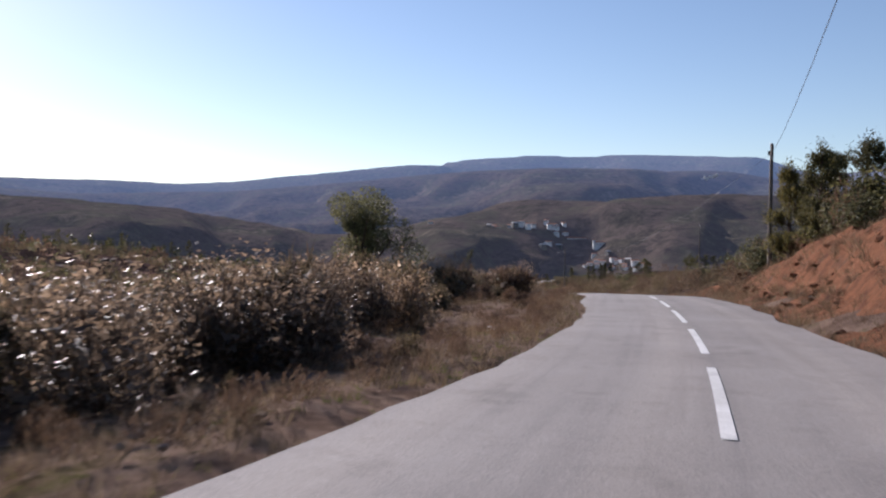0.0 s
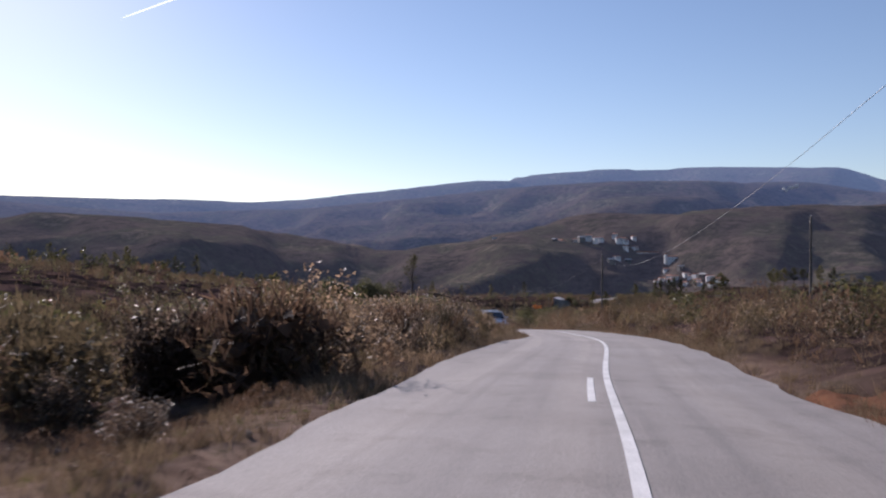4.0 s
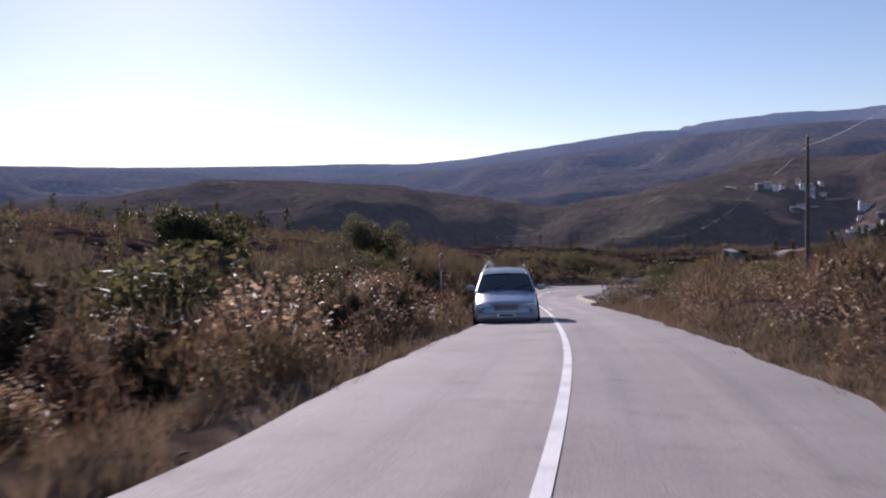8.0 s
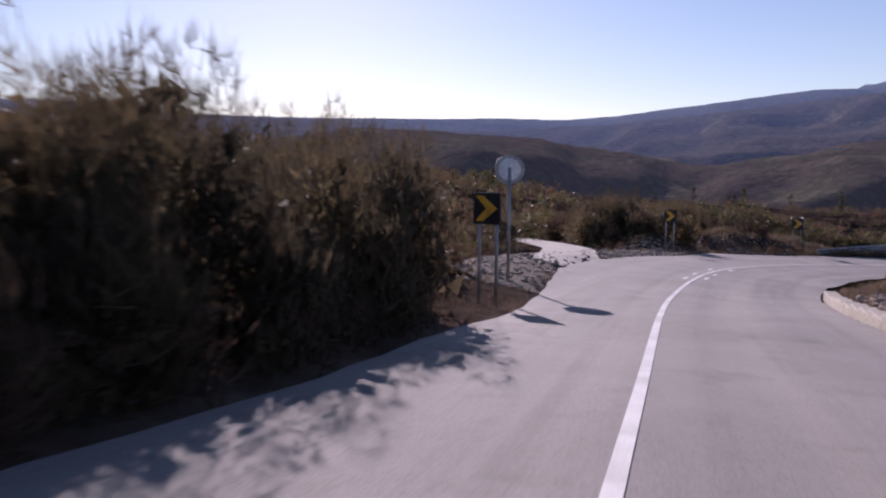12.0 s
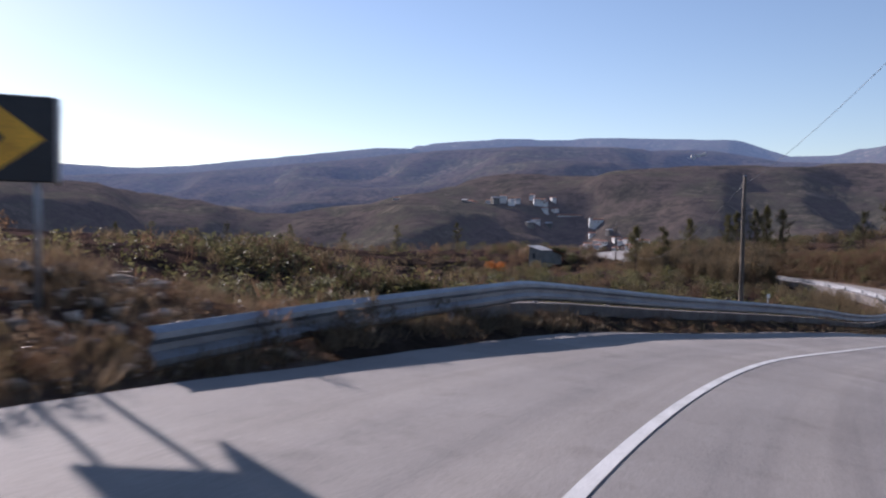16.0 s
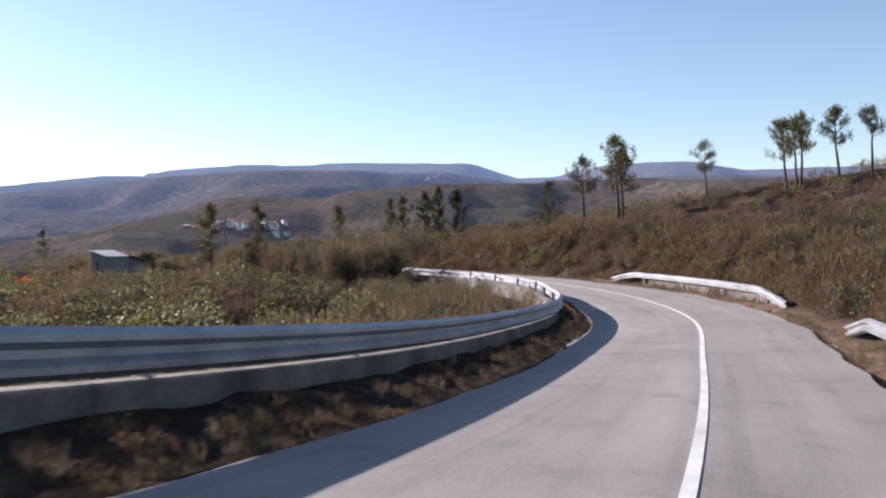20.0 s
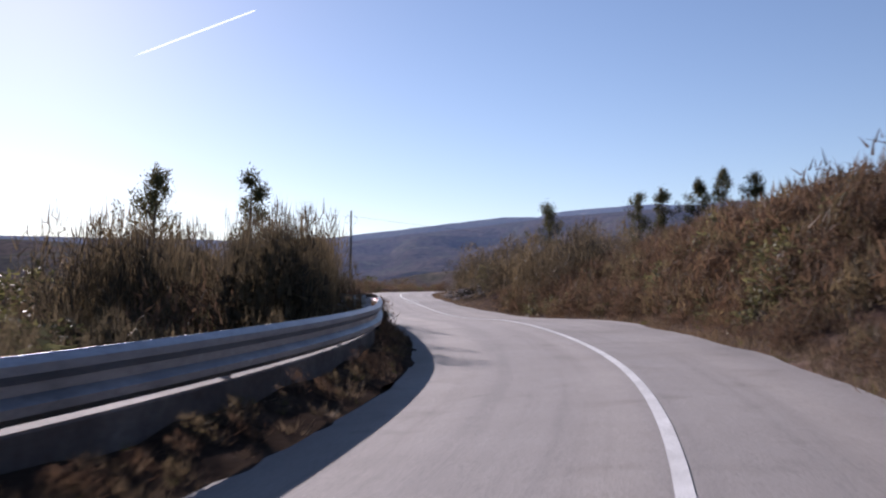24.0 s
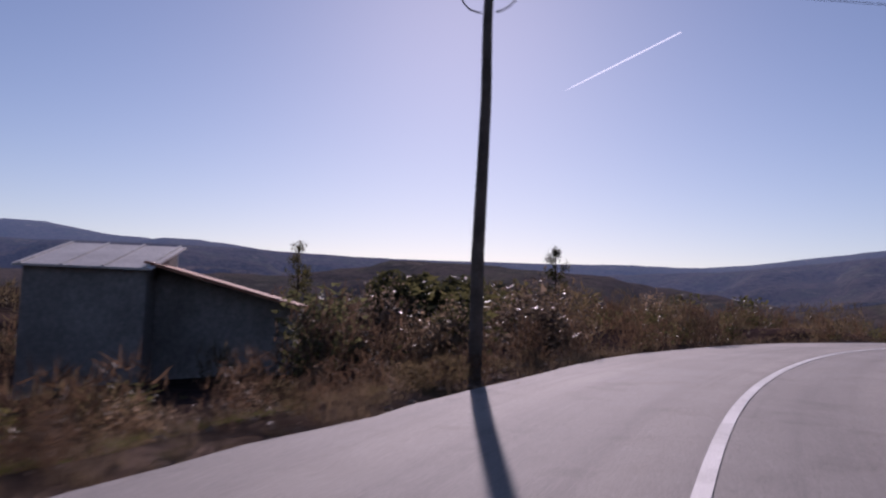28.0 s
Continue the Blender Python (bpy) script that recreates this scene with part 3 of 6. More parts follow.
tagged(new("earth_bank", on_ground(-14, 46, rim(EDGE_RIGHT, -1, 0.22, 0.12, 61), rim(EDGE_RIGHT, -1, [(-14, 3.6), (20, 3.5), (34, 2.6), (44, 1.4)], 0.4, 62), 0.05, M_EARTH, "earth_bank", 0.3, 18, 0.13, 4)),
       "bare ochre earth cutting with loose soil beside the road", "earth bank", kind="structure")
tagged(new("lay_by", on_ground(100, 120, rim(EDGE_LEFT, 1, 0.0, 0.06, 65), rim(EDGE_LEFT, 1, [(100, 0.2), (104, 2.0), (108, 3.6), (113, 4.4), (117, 3.2), (120, 0.4)], 0.2, 66), 0.03, M_GRAVEL, "lay_by", 0.4, 6, 0.03, 6)),
       "grey gravel lay-by with moss and litter", "lay-by", kind="structure")
tagged(new("junction_apron", on_ground(143, 167, rim(EDGE_LEFT, 1, 0.0, 0.06, 67), rim(EDGE_LEFT, 1, [(143, 0.3), (147, 4.0), (153, 5.5), (160, 5.0), (164, 2.6), (167, 0.4)], 0.3, 68), 0.03, M_GRAVEL, "junction_apron", 0.4, 8, 0.03, 7)),
       "stony gravel apron where a lane meets the road", "apron", kind="structure")
lane_side = np.gradient(LANE, axis=0)
lane_side = np.stack([-lane_side[:, 1], lane_side[:, 0]], 1) / np.linalg.norm(lane_side, axis=1)[:, None]
lane_rows = [LANE + lane_side * w for w in (-1.2, -0.6, 0.0, 0.6, 1.2)]
lane_v = np.stack([np.stack([r[:, 0], r[:, 1], ground_z(r[:, 0], r[:, 1]) + 0.07], 1) for r in lane_rows], 1)
tagged(new("lane", mesh_of("lane", lane_v[5:40].reshape(-1, 3), grid_faces(35, 5), M_ROADBASE, smooth_shade=True)), "pale concrete lane leaving the bend past a dark bush", "lane", kind="structure")

# ---- building helpers ----
def empty(name, at, turn=0.0, tilt=(0.0, 0.0)):
    ob = new(name)
    ob.empty_display_size = 0.2
    ob.matrix_basis = pose(*at, tilt[0], tilt[1], turn)
    return ob


def part(name, bm, mat, parent, label="", smooth_shade=False):
    """One bmesh as ONE mesh object, in its parent's own coordinates."""
    me = bm if isinstance(bm, bpy.types.Mesh) else bpy.data.meshes.new(name)
    if me is not bm:
        bm.normal_update()
        bm.to_mesh(me)
        bm.free()
        me.materials.append(mat)
        if smooth_shade:
            me.polygons.foreach_set("use_smooth", np.full(len(me.polygons), True))
    ob = new(name, me)
    ob.parent = parent
    if label:
        ob["label"] = label
    return ob


def box(bm, at, size, bevel=0.0, turn=0.0):
    made = bmesh.ops.create_cube(bm, size=1.0, matrix=pose(*at, 0, 0, turn) @ Matrix.Diagonal((*size, 1)))
    if bevel:
        edges = list({e for v in made["verts"] for e in v.link_edges})
        bmesh.ops.bevel(bm, geom=edges, offset=bevel, segments=1, affect="EDGES")
    return bm


def a_box(at, size, bevel=0.0, turn=0.0):
    return box(bmesh.new(), at, size, bevel, turn)


def tube(bm, a, b, r0, r1, sides=8):
    a, b = Vector(a), Vector(b)
    m = (b - a).to_track_quat("Z", "Y").to_matrix().to_4x4()
    m.translation = (a + b) / 2
    bmesh.ops.create_cone(bm, cap_ends=True, segments=sides, radius1=r0, radius2=max(r1, 0.001), depth=(b - a).length, matrix=m)
    return bm


def pipe(bm, points, radii, sides=8):
    """One continuous round skin along a line of points, closed at both ends."""
    pts = [Vector(p) for p in points]
    rings = []
    for i, p in enumerate(pts):
        way = (pts[min(i + 1, len(pts) - 1)] - pts[max(i - 1, 0)]).normalized()
        u = way.cross(Vector((0, 1, 0)) if abs(way.y) < 0.9 else Vector((1, 0, 0))).normalized()
        v = way.cross(u)
        rings.append([bm.verts.new(p + radii[i] * (math.cos(a) * u + math.sin(a) * v)) for a in (2 * math.pi * k / sides for k in range(sides))])
    for r0, r1 in zip(rings, rings[1:]):
        for k in range(sides):
            bm.faces.new((r0[k], r0[(k + 1) % sides], r1[(k + 1) % sides], r1[k]))
    bm.faces.new(rings[0][::-1]), bm.faces.new(rings[-1])
    bmesh.ops.recalc_face_normals(bm, faces=bm.faces)
    return bm


def poly(points, depth, axis="y"):
    """A flat outline, thickened."""
    bm = bmesh.new()
    vs = [bm.verts.new((x, 0, z) if axis == "y" else (x, z, 0)) for x, z in points]
    f = bm.faces.new(vs)
    ex = bmesh.ops.extrude_face_region(bm, geom=[f])
    d = Vector((0, depth, 0)) if axis == "y" else Vector((0, 0, depth))
    bmesh.ops.translate(bm, verts=[v for v in ex["geom"] if isinstance(v, bmesh.types.BMVert)], vec=d)
    bmesh.ops.recalc_face_normals(bm, faces=bm.faces)
    return bm


# ---- road markings ----
def marking(name, s0, s1, l, width, label, group):
    tagged(new(name, strip(s0, s1, l - width / 2, l + width / 2, 0.066, M_PAINT, name, 0.75)), label, "road marking", group)


tagged(new("centre_line", strip(38.5, 352, -0.055, 0.055, 0.066, M_PAINT, "centre_line", 0.75)), "solid white centre line worn on pale asphalt", "road marking")
for k in range(8):
    s0 = -5.6 + 5.75 * k
    marking("centre_dash", s0, s0 + 4.2, 0.0, 0.11, "long white centre dash on pale asphalt", "dashes of the upper centre line")
marking("centre_dash", 43.6, 47.2, 0.27, 0.10, "white dash beside the solid centre line", "dashes of the upper centre line")
for s0, pitch, count, long, lag in ((106.3, 2.2, 3, 0.9, 1.5), (149.9, 2.2, 2, 0.9, 0.8), (155.3, 2.2, 1, 1.2, 1.3), (312.0, 1.7, 3, 0.8, 0.7)):
    for k in range(count):
        for l in (-0.26, 0.26):
            a = s0 + pitch * k + (lag if l < 0 else 0)
            marking("junction_dash", a, a + long, l, 0.12, "short white dash beside the centre line at a junction", "junction dashes")

# ---- kerb at the bend, in cast lengths ----
kerb = tagged(empty("kerb", at_road(134, -4.1)), "pale yellowish concrete kerb in cast lengths beside the road", "kerb")
kerb_inverse = kerb.matrix_basis.inverted()
for k in range(27):
    s0 = 121.0 + k * 1.02
    c = at_road(s0 + 0.5, -table(EDGE_RIGHT, s0 + 0.5) - 0.15)
    bm = a_box((0, 0, 0.10 + 0.012 * math.sin(k * 2.3)), (0.30, 0.99, 0.26), 0.02)
    bmesh.ops.transform(bm, matrix=kerb_inverse @ pose(*c, 0, 0, heading(s0 + 0.5)), verts=bm.verts)
    part("kerbstone", bm, M_KERB, kerb)

# ---- parapets and guard rails ----
def profile_run(name, outline, s0, s1, offset, lift, mat, parent, step=1.0):
    """A cross-section (to the left, up) swept along the road; offset and lift are tables by s. In the parent's coordinates."""
    ss = np.linspace(s0, s1, max(2, int(round((s1 - s0) / step)) + 1))
    n = len(outline)
    rows = []
    inv = parent.matrix_basis.inverted()
    for s in ss:
        for dl, dz in outline:
            rows.append(inv @ at_road(s, float(table(offset, s)) + dl, float(table(lift, s)) + dz))
    me = mesh_of(name, [tuple(v) for v in rows], grid_faces(len(ss), n, True), mat)
    bm = bmesh.new()
    bm.from_mesh(me)
    bm.verts.ensure_lookup_table()
    bm.faces.new([bm.verts[i] for i in range(n)][::-1])
    bm.faces.new([bm.verts[(len(ss) - 1) * n + i] for i in range(n)])
    bmesh.ops.recalc_face_normals(bm, faces=bm.faces)
    bm.to_mesh(me)
    bm.free()
    return part(name, me, mat, parent)


def w_beam(sign, tall=0.31):
    """The folded steel section of a guard rail, its waves to the road."""
    k = tall / 0.31
    line = [(0.0, 0.0), (0.02, 0.012 * k), (0.075, 0.04 * k), (0.08, 0.085 * k), (0.01, 0.13 * k), (0.01, 0.18 * k), (0.08, 0.225 * k), (0.075, 0.27 * k), (0.02, 0.298 * k), (0.0, tall)]
    out = [(-sign * d, z) for d, z in line]
    back = [(-sign * (d - 0.006), z) for d, z in reversed(line)]
    return out + back


def guard_rail(s0, s1, side, offset, top, label, ramp_in=0.0, ramp_out=0.0, tall=0.31, on_wall=False):
    """side: 1 left of the road, -1 right. top: height of the rail's upper edge."""
    rail = tagged(empty("guard_rail", at_road((s0 + s1) / 2, float(table(offset, (s0 + s1) / 2)))), label, "guard rail")
    low = top - tall
    lift = [(s0, 0.0 if ramp_in else low), (s0 + max(ramp_in, 0.01), low), (s1 - max(ramp_out, 0.01), low), (s1, 0.0 if ramp_out else low)]
    a = s0
    while a < s1 - 0.5:
        b = min(a + 4.3, s1)
        profile_run("rail_beam", w_beam(side, tall), a, b, offset, lift, M_STEEL, rail, 0.7)
        a = b - 0.03
    for k in range(int((s1 - s0) / 4.3)):
        s = s0 + 2.0 + 4.3 * k
        h = float(table(lift, s)) + tall - 0.03
        if h < 0.35:
            continue
        set_in = 0.2 if on_wall and s > 193 else 0.07            # posts stand in the top of the parapet
        c = rail.matrix_basis.inverted() @ at_road(s, float(table(offset, s)) + side * set_in)
        part("rail_post", a_box((c.x, c.y, c.z + h / 2 - 0.15), (0.09, 0.06, h + 0.3), 0.008, heading(s)), M_STEEL, rail)
        part("spacer", a_box((c.x, c.y, c.z + h - 0.14), (0.13, 0.10 if set_in < 0.1 else 0.28, 0.2), 0.01, heading(s)), M_STEEL, rail)
    return rail


WALL_LEFT = [(180, 4), (185, 4.08), (192, 4.25), (197, 4.69), (211, 4.51), (218, 4.38), (230, 4.37), (239, 4.28), (247, 4.19), (260, 4.11), (265, 3.73), (280, 3.72), (292, 4.15), (306, 4.54)]
FLAT = [(0, 0.0), (400, 0.0)]
left_wall = tagged(empty("parapet_wall", at_road(250, 5.3)), "low weathered concrete parapet wall below a guard rail", "wall")
a = 191.5
while a < 303:
    profile_run("wall_panel", [(-0.05, -1.2), (-0.04, 0.47), (-0.02, 0.49), (0.20, 0.49), (0.22, 0.47), (0.23, -3.5)], a + 0.01, min(a + 7.5, 303.5) - 0.01, [(s, l + 0.12) for s, l in WALL_LEFT], FLAT, M_PARAPET, left_wall, 1.0)
    a += 7.5
guard_rail(184.8, 305.0, 1, WALL_LEFT, 0.95, "grey galvanised steel guard rail with a sloping start above a parapet", ramp_in=9.5, tall=0.40, on_wall=True)
inner = lambda s: table(WALL_LEFT, s) + 0.05
outer = lambda s: table(EDGE_LEFT, s) - 0.05 + 0.12 * waves(s, s * 0, 4.0, 71, 4)
ss = np.arange(187, 304.1, 0.5)
u = np.linspace(0, 1, 7)
ls = outer(ss)[:, None] * (1 - u) + inner(ss)[:, None] * u
gx = np.interp(ss, ALONG, LINE[:, 0])[:, None] + ls * np.interp(ss, ALONG, SIDE[:, 0])[:, None]
gy = np.interp(ss, ALONG, LINE[:, 1])[:, None] + ls * np.interp(ss, ALONG, SIDE[:, 1])[:, None]
gz = np.interp(ss, ALONG, LINE[:, 2])[:, None] + lean(ss[:, None], ls) + 0.01 + 0.22 * smooth(0.05, 0.9, u)[None, :] + 0.045 * smooth(0, 0.3, u)[None, :] * waves(gx, gy, 1.6, 72, 4)
tagged(new("earth_verge", mesh_of("earth_verge", np.stack([gx, gy, gz], -1).reshape(-1, 3), grid_faces(len(ss), 7), M_SOIL, smooth_shade=True)), "dark earth verge with weeds at the foot of a parapet", "verge", kind="structure")
RIGHT_A = [(200, -2.9), (215, -2.95), (237, -3.3), (250, -3.4)]
RIGHT_B = [(250, -3.5), (258, -3.2), (264, -2.95), (271, -2.7), (278, -2.7)]
for s0, s1, off in ((204.0, 241.5, RIGHT_A), (254.0, 267.5, RIGHT_B)):
    low = tagged(empty("parapet_wall", at_road((s0 + s1) / 2, -4.2)), "low sunlit concrete parapet under a guard rail", "wall")
    profile_run("wall_panel", [(0.02, -0.5), (0.01, 0.33), (-0.02, 0.35), (-0.22, 0.35), (-0.24, 0.33), (-0.25, -2.5)], s0, s1, [(s, l - 0.12) for s, l in off], FLAT, M_PARAPET, low, 1.0)
    guard_rail(s0 - 1.0, s1 + 4.0, -1, off, 0.70, "sunlit galvanised steel guard rail on a low parapet", ramp_in=2.6 if s0 > 240 else 0.0, ramp_out=2.5)

# ---- posts, signs and poles ----
def ground_at(x, y):
    return Vector((x, y, height(x, y)))


def chevron_sign(x, y, turn, top, size=0.62, posts=2):
    g = ground_at(x, y)
    sign = tagged(empty("chevron_sign", g, turn), "black square bend sign with an amber chevron on steel posts", "road sign", "bend chevron signs")
    h = top - g.z
    part("board", a_box((0, 0, h - size / 2), (size, 0.05, size), 0.012), M_BLACK, sign)
    e = size * 0.40
    z = h - size / 2
    arrow = [(-e, e), (-0.12 * size, e), (e, 0), (-0.12 * size, -e), (-e, -e), (-0.02 * size, 0)]
    bm = poly([(px, pz + z) for px, pz in arrow], 0.004)
    bmesh.ops.translate(bm, verts=bm.verts, vec=(0, -0.031, 0))
    part("chevron", bm, M_ORANGE, sign, "amber chevron pointing along the bend")
    for px in ((-size * 0.32, size * 0.32) if posts == 2 else (0.0,)):
        part("sign_post", tube(bmesh.new(), (px, 0.05, -0.3), (px, 0.05, h - 0.05), 0.032, 0.032, 10), M_ZINC, sign, "", True)
        part("bracket", a_box((px, 0.035, h - size * 0.3), (0.09, 0.03, 0.05)), M_ZINC, sign)
    return sign


chevron_sign(-5.15, 164.3, 8, -10.72, 0.6)
bend = chevron_sign(-0.45, 183.7, 22, -11.92, 0.78)
side = a_box((0.41, 0.36, -12.31 - bend.matrix_basis.translation.z), (0.045, 0.68, 0.78), 0.012)
part("side_board", side, M_ZINC, bend, "second board set square to the first")
chevron_sign(-3.5, 138.0, -8, -9.25, 0.62)

g = ground_at(-4.5, 141.6)
mirror = tagged(empty("road_mirror", g, 25), "round convex road mirror on a grey post, seen from behind", "road mirror")
mz = -8.75 - g.z
part("sign_post", tube(bmesh.new(), (0, 0, -0.3), (0, 0, mz), 0.04, 0.04, 10), M_ZINC, mirror, "", True)
bm = bmesh.new()
bmesh.ops.create_uvsphere(bm, u_segments=20, v_segments=10, radius=0.33)
bmesh.ops.transform(bm, matrix=pose(0, 0.06, mz - 0.05) @ Matrix.Diagonal((1, 0.22, 1, 1)), verts=bm.verts)
part("shell", bm, M_SIGNWHITE, mirror, "pale plastic mirror shell", True)
part("hood", tube(bmesh.new(), (0, 0.02, mz - 0.05), (0, 0.12, mz - 0.05), 0.36, 0.36, 20), M_ZINC, mirror)

g = ground_at(3.2, 101.0)
stop = tagged(empty("stop_sign", g, heading(103) + 82), "octagonal red stop sign on a thin post, facing the side track", "road sign")
sz = -5.83 - g.z
def octagon(r):
    return [(r * math.cos(math.pi / 8 + k * math.pi / 4), r * math.sin(math.pi / 8 + k * math.pi / 4) + sz) for k in range(8)]
bm = poly(octagon(0.36), 0.02)
part("plate", bm, M_SIGNWHITE, stop)
bm = poly(octagon(0.335), 0.004)
bmesh.ops.translate(bm, verts=bm.verts, vec=(0, -0.006, 0))
part("red_face", bm, M_RED, stop, "dark red enamel face")
word = bpy.data.curves.new("stop_word", "FONT")
word.body, word.size, word.align_x, word.align_y, word.extrude = "STOP", 0.24, "CENTER", "CENTER", 0.002
w_ob = bpy.data.objects.new("stop_word", word)
scene.collection.objects.link(w_ob)
word_mesh = bpy.data.meshes.new_from_object(w_ob.evaluated_get(bpy.context.evaluated_depsgraph_get()))
bpy.data.objects.remove(w_ob)
word_mesh.materials.clear()
word_mesh.materials.append(M_SIGNWHITE)
lettering = part("lettering", word_mesh, M_SIGNWHITE, stop, "white letters STOP")
lettering.matrix_basis = pose(0, -0.012, sz, 90, 0, 0)
part("sign_post", tube(bmesh.new(), (0, 0.05, -0.3), (0, 0.05, sz + 0.3), 0.03, 0.03, 10), M_ZINC, stop, "", True)


def wooden_pole(x, y, top, label, lean=(0.0, 0.0), arms=True):
    g = ground_at(x, y)
    h = top - g.z
    pole = tagged(empty("utility_pole", g, random.uniform(0, 40), lean), label, "utility pole", "poles of the overhead line")
    bm = bmesh.new()
    pipe(bm, [(0.012 * math.sin(2.1 * k), 0.012 * math.cos(1.7 * k), -0.5 + k / 6 * (h + 0.5)) for k in range(7)], [0.105 - 0.042 * k / 6 for k in range(7)], 12)
    part("shaft", bm, M_POLE, pole, "", True)
    part("cap", tube(bmesh.new(), (0, 0, h), (0, 0, h + 0.05), 0.07, 0.03, 12), M_ZINC, pole)
    part("cable_clamp", a_box((0.0, 0.1, h - 0.35), (0.12, 0.1, 0.18), 0.02), M_BLACK, pole)
    if arms:
        for sgn in (-1, 1):
            bm = bmesh.new()
            pts = [(sgn * 0.1, 0, h - 0.3)] + [(sgn * (0.1 + 0.32 * math.sin(u)), 0, h - 0.62 + 0.32 * math.cos(u)) for u in np.linspace(0.3, 2.9, 8)] + [(sgn * 0.1, 0, h - 0.95)]
            pipe(bm, pts, [0.012] * len(pts), 5)
            part("slack_loop", bm, M_BLACK, pole, "loop of slack black cable")
    return Vector((x, y, top - 0.35))


POLES = [wooden_pole(13.3, 33.2, 3.9, "tarred wooden pole on the earth bank carrying a cable", (0, 0), False),
         wooden_pole(16.4, 109.5, -1.3, "tarred wooden pole among roadside scrub", (0, 0), False),
         wooden_pole(8.4, 176.8, -7.2, "tarred wooden pole inside the bend", (0, 0), False),
         wooden_pole(15.75, 206.9, -11.05, "tarred wooden pole behind the guard rail", (0, 0.6), False),
         wooden_pole(35.3, 304.0, -12.45, "tall tarred wooden pole with cable loops beside the road", (0, 0.4), True)]
wooden_pole(28.0, 89.0, 1.5, "tarred wooden pole standing in scrub", (0, 0), False)
for a, b, sag in ((POLES[0], POLES[1], 2.2), (POLES[1], POLES[2], 1.6), (POLES[2], POLES[3], 0.6), (POLES[3], POLES[4], 4.0),
                  (POLES[4], Vector((78, 330, -13.0)), 1.2), (POLES[0], Vector((-14, -40, 5.0)), 1.6)):
    bm = bmesh.new()
    n = 14
    pts = [a.lerp(b, k / n) - Vector((0, 0, sag * 4 * (k / n) * (1 - k / n))) for k in range(n + 1)]
    pipe(bm, pts, [0.006] * len(pts), 5)
    ob = part("overhead_cable", bm, M_BLACK, None)
    tagged(ob, "thin black overhead cable sagging between wooden poles", "cable", "overhead cables")

g = ground_at(18.9, 211.6)
post = tagged(empty("marker_post", g, 0), "thin post with a white plate below the road", "marker post")
part("post", tube(bmesh.new(), (0, 0, -0.3), (0, 0, -15.95 - g.z), 0.03, 0.035, 8), M_ZINC, post)
part("plate", a_box((0, -0.04, -16.0 - g.z), (0.14, 0.02, 0.17), 0.008), M_SIGNWHITE, post)

# ---- the hut below the road ----
def hut(x, y, turn, wide, deep, wall_top, label):
    """A small rendered block hut with a shallow single-pitch roof of pale sheets."""
    g = ground_at(x, y)
    h = wall_top - g.z
    ob = tagged(empty("stone_hut", g, turn), label, "hut")
    w, d, low = wide / 2, deep / 2, 0.6
    for name, size, at in (("wall", (wide, 0.2, h - low + 1), (0, -d + 0.1, (h - low - 1) / 2)), ("wall", (wide, 0.2, h + 1), (0, d - 0.1, (h - 1) / 2))):
        part(name, a_box(at, size, 0.01), M_WALL, ob)
    for sx in (-1, 1):
        bm = poly([(-d + 0.2, -1), (d - 0.2, -1), (d - 0.2, h - 0.02), (-d + 0.2, h - low - 0.02)], 0.2)
        bmesh.ops.rotate(bm, verts=bm.verts, matrix=Matrix.Rotation(radians(90), 3, "Z"))
        bmesh.ops.translate(bm, verts=bm.verts, vec=(sx * (w - 0.1) + 0.1, 0, 0))
        part("wall", bm, M_WALL, ob)
    roof = part("roof", a_box((0, 0, 0), (wide + 0.3, deep + 0.45, 0.05)), M_ROOF, ob)
    roof.matrix_basis = pose(0, 0, h - low / 2 + 0.06, math.degrees(math.atan2(low, deep)), 0, 0)
    n = int(wide / 0.9)
    for k in range(n + 1):
        part("sheet_seam", a_box((-w + k * wide / n, 0, 0.045), (0.06, deep + 0.44, 0.04)), M_ROOF, roof)
    part("window", a_box((-w - 0.005, 0.2, h * 0.52), (0.06, 0.55, 0.85)), M_DARK, ob, "dark unglazed opening")
    # a lower lean-to against the side wall
    bm = poly([(w, -1), (w + 3.2, -1), (w + 3.2, h - 1.3), (w, h - 0.5)], deep * 0.8)
    bmesh.ops.translate(bm, verts=bm.verts, vec=(0, -d * 0.4, 0))
    part("lean_to_wall", bm, M_WALL, ob)
    lean_roof = part("lean_to_roof", a_box((0, 0, 0), (3.55, deep * 0.8 + 0.3, 0.07)), M_TILE, ob, "dark weathered lean-to roof")
    lean_roof.matrix_basis = pose(w + 1.62, 0, h - 0.84, 0, math.degrees(math.atan2(0.8, 3.2)), 0)
    return ob


hut(23.6, 305.5, 40, 2.7, 2.5, -16.3, "small grey rendered hut with a pale sheet roof among bushes")

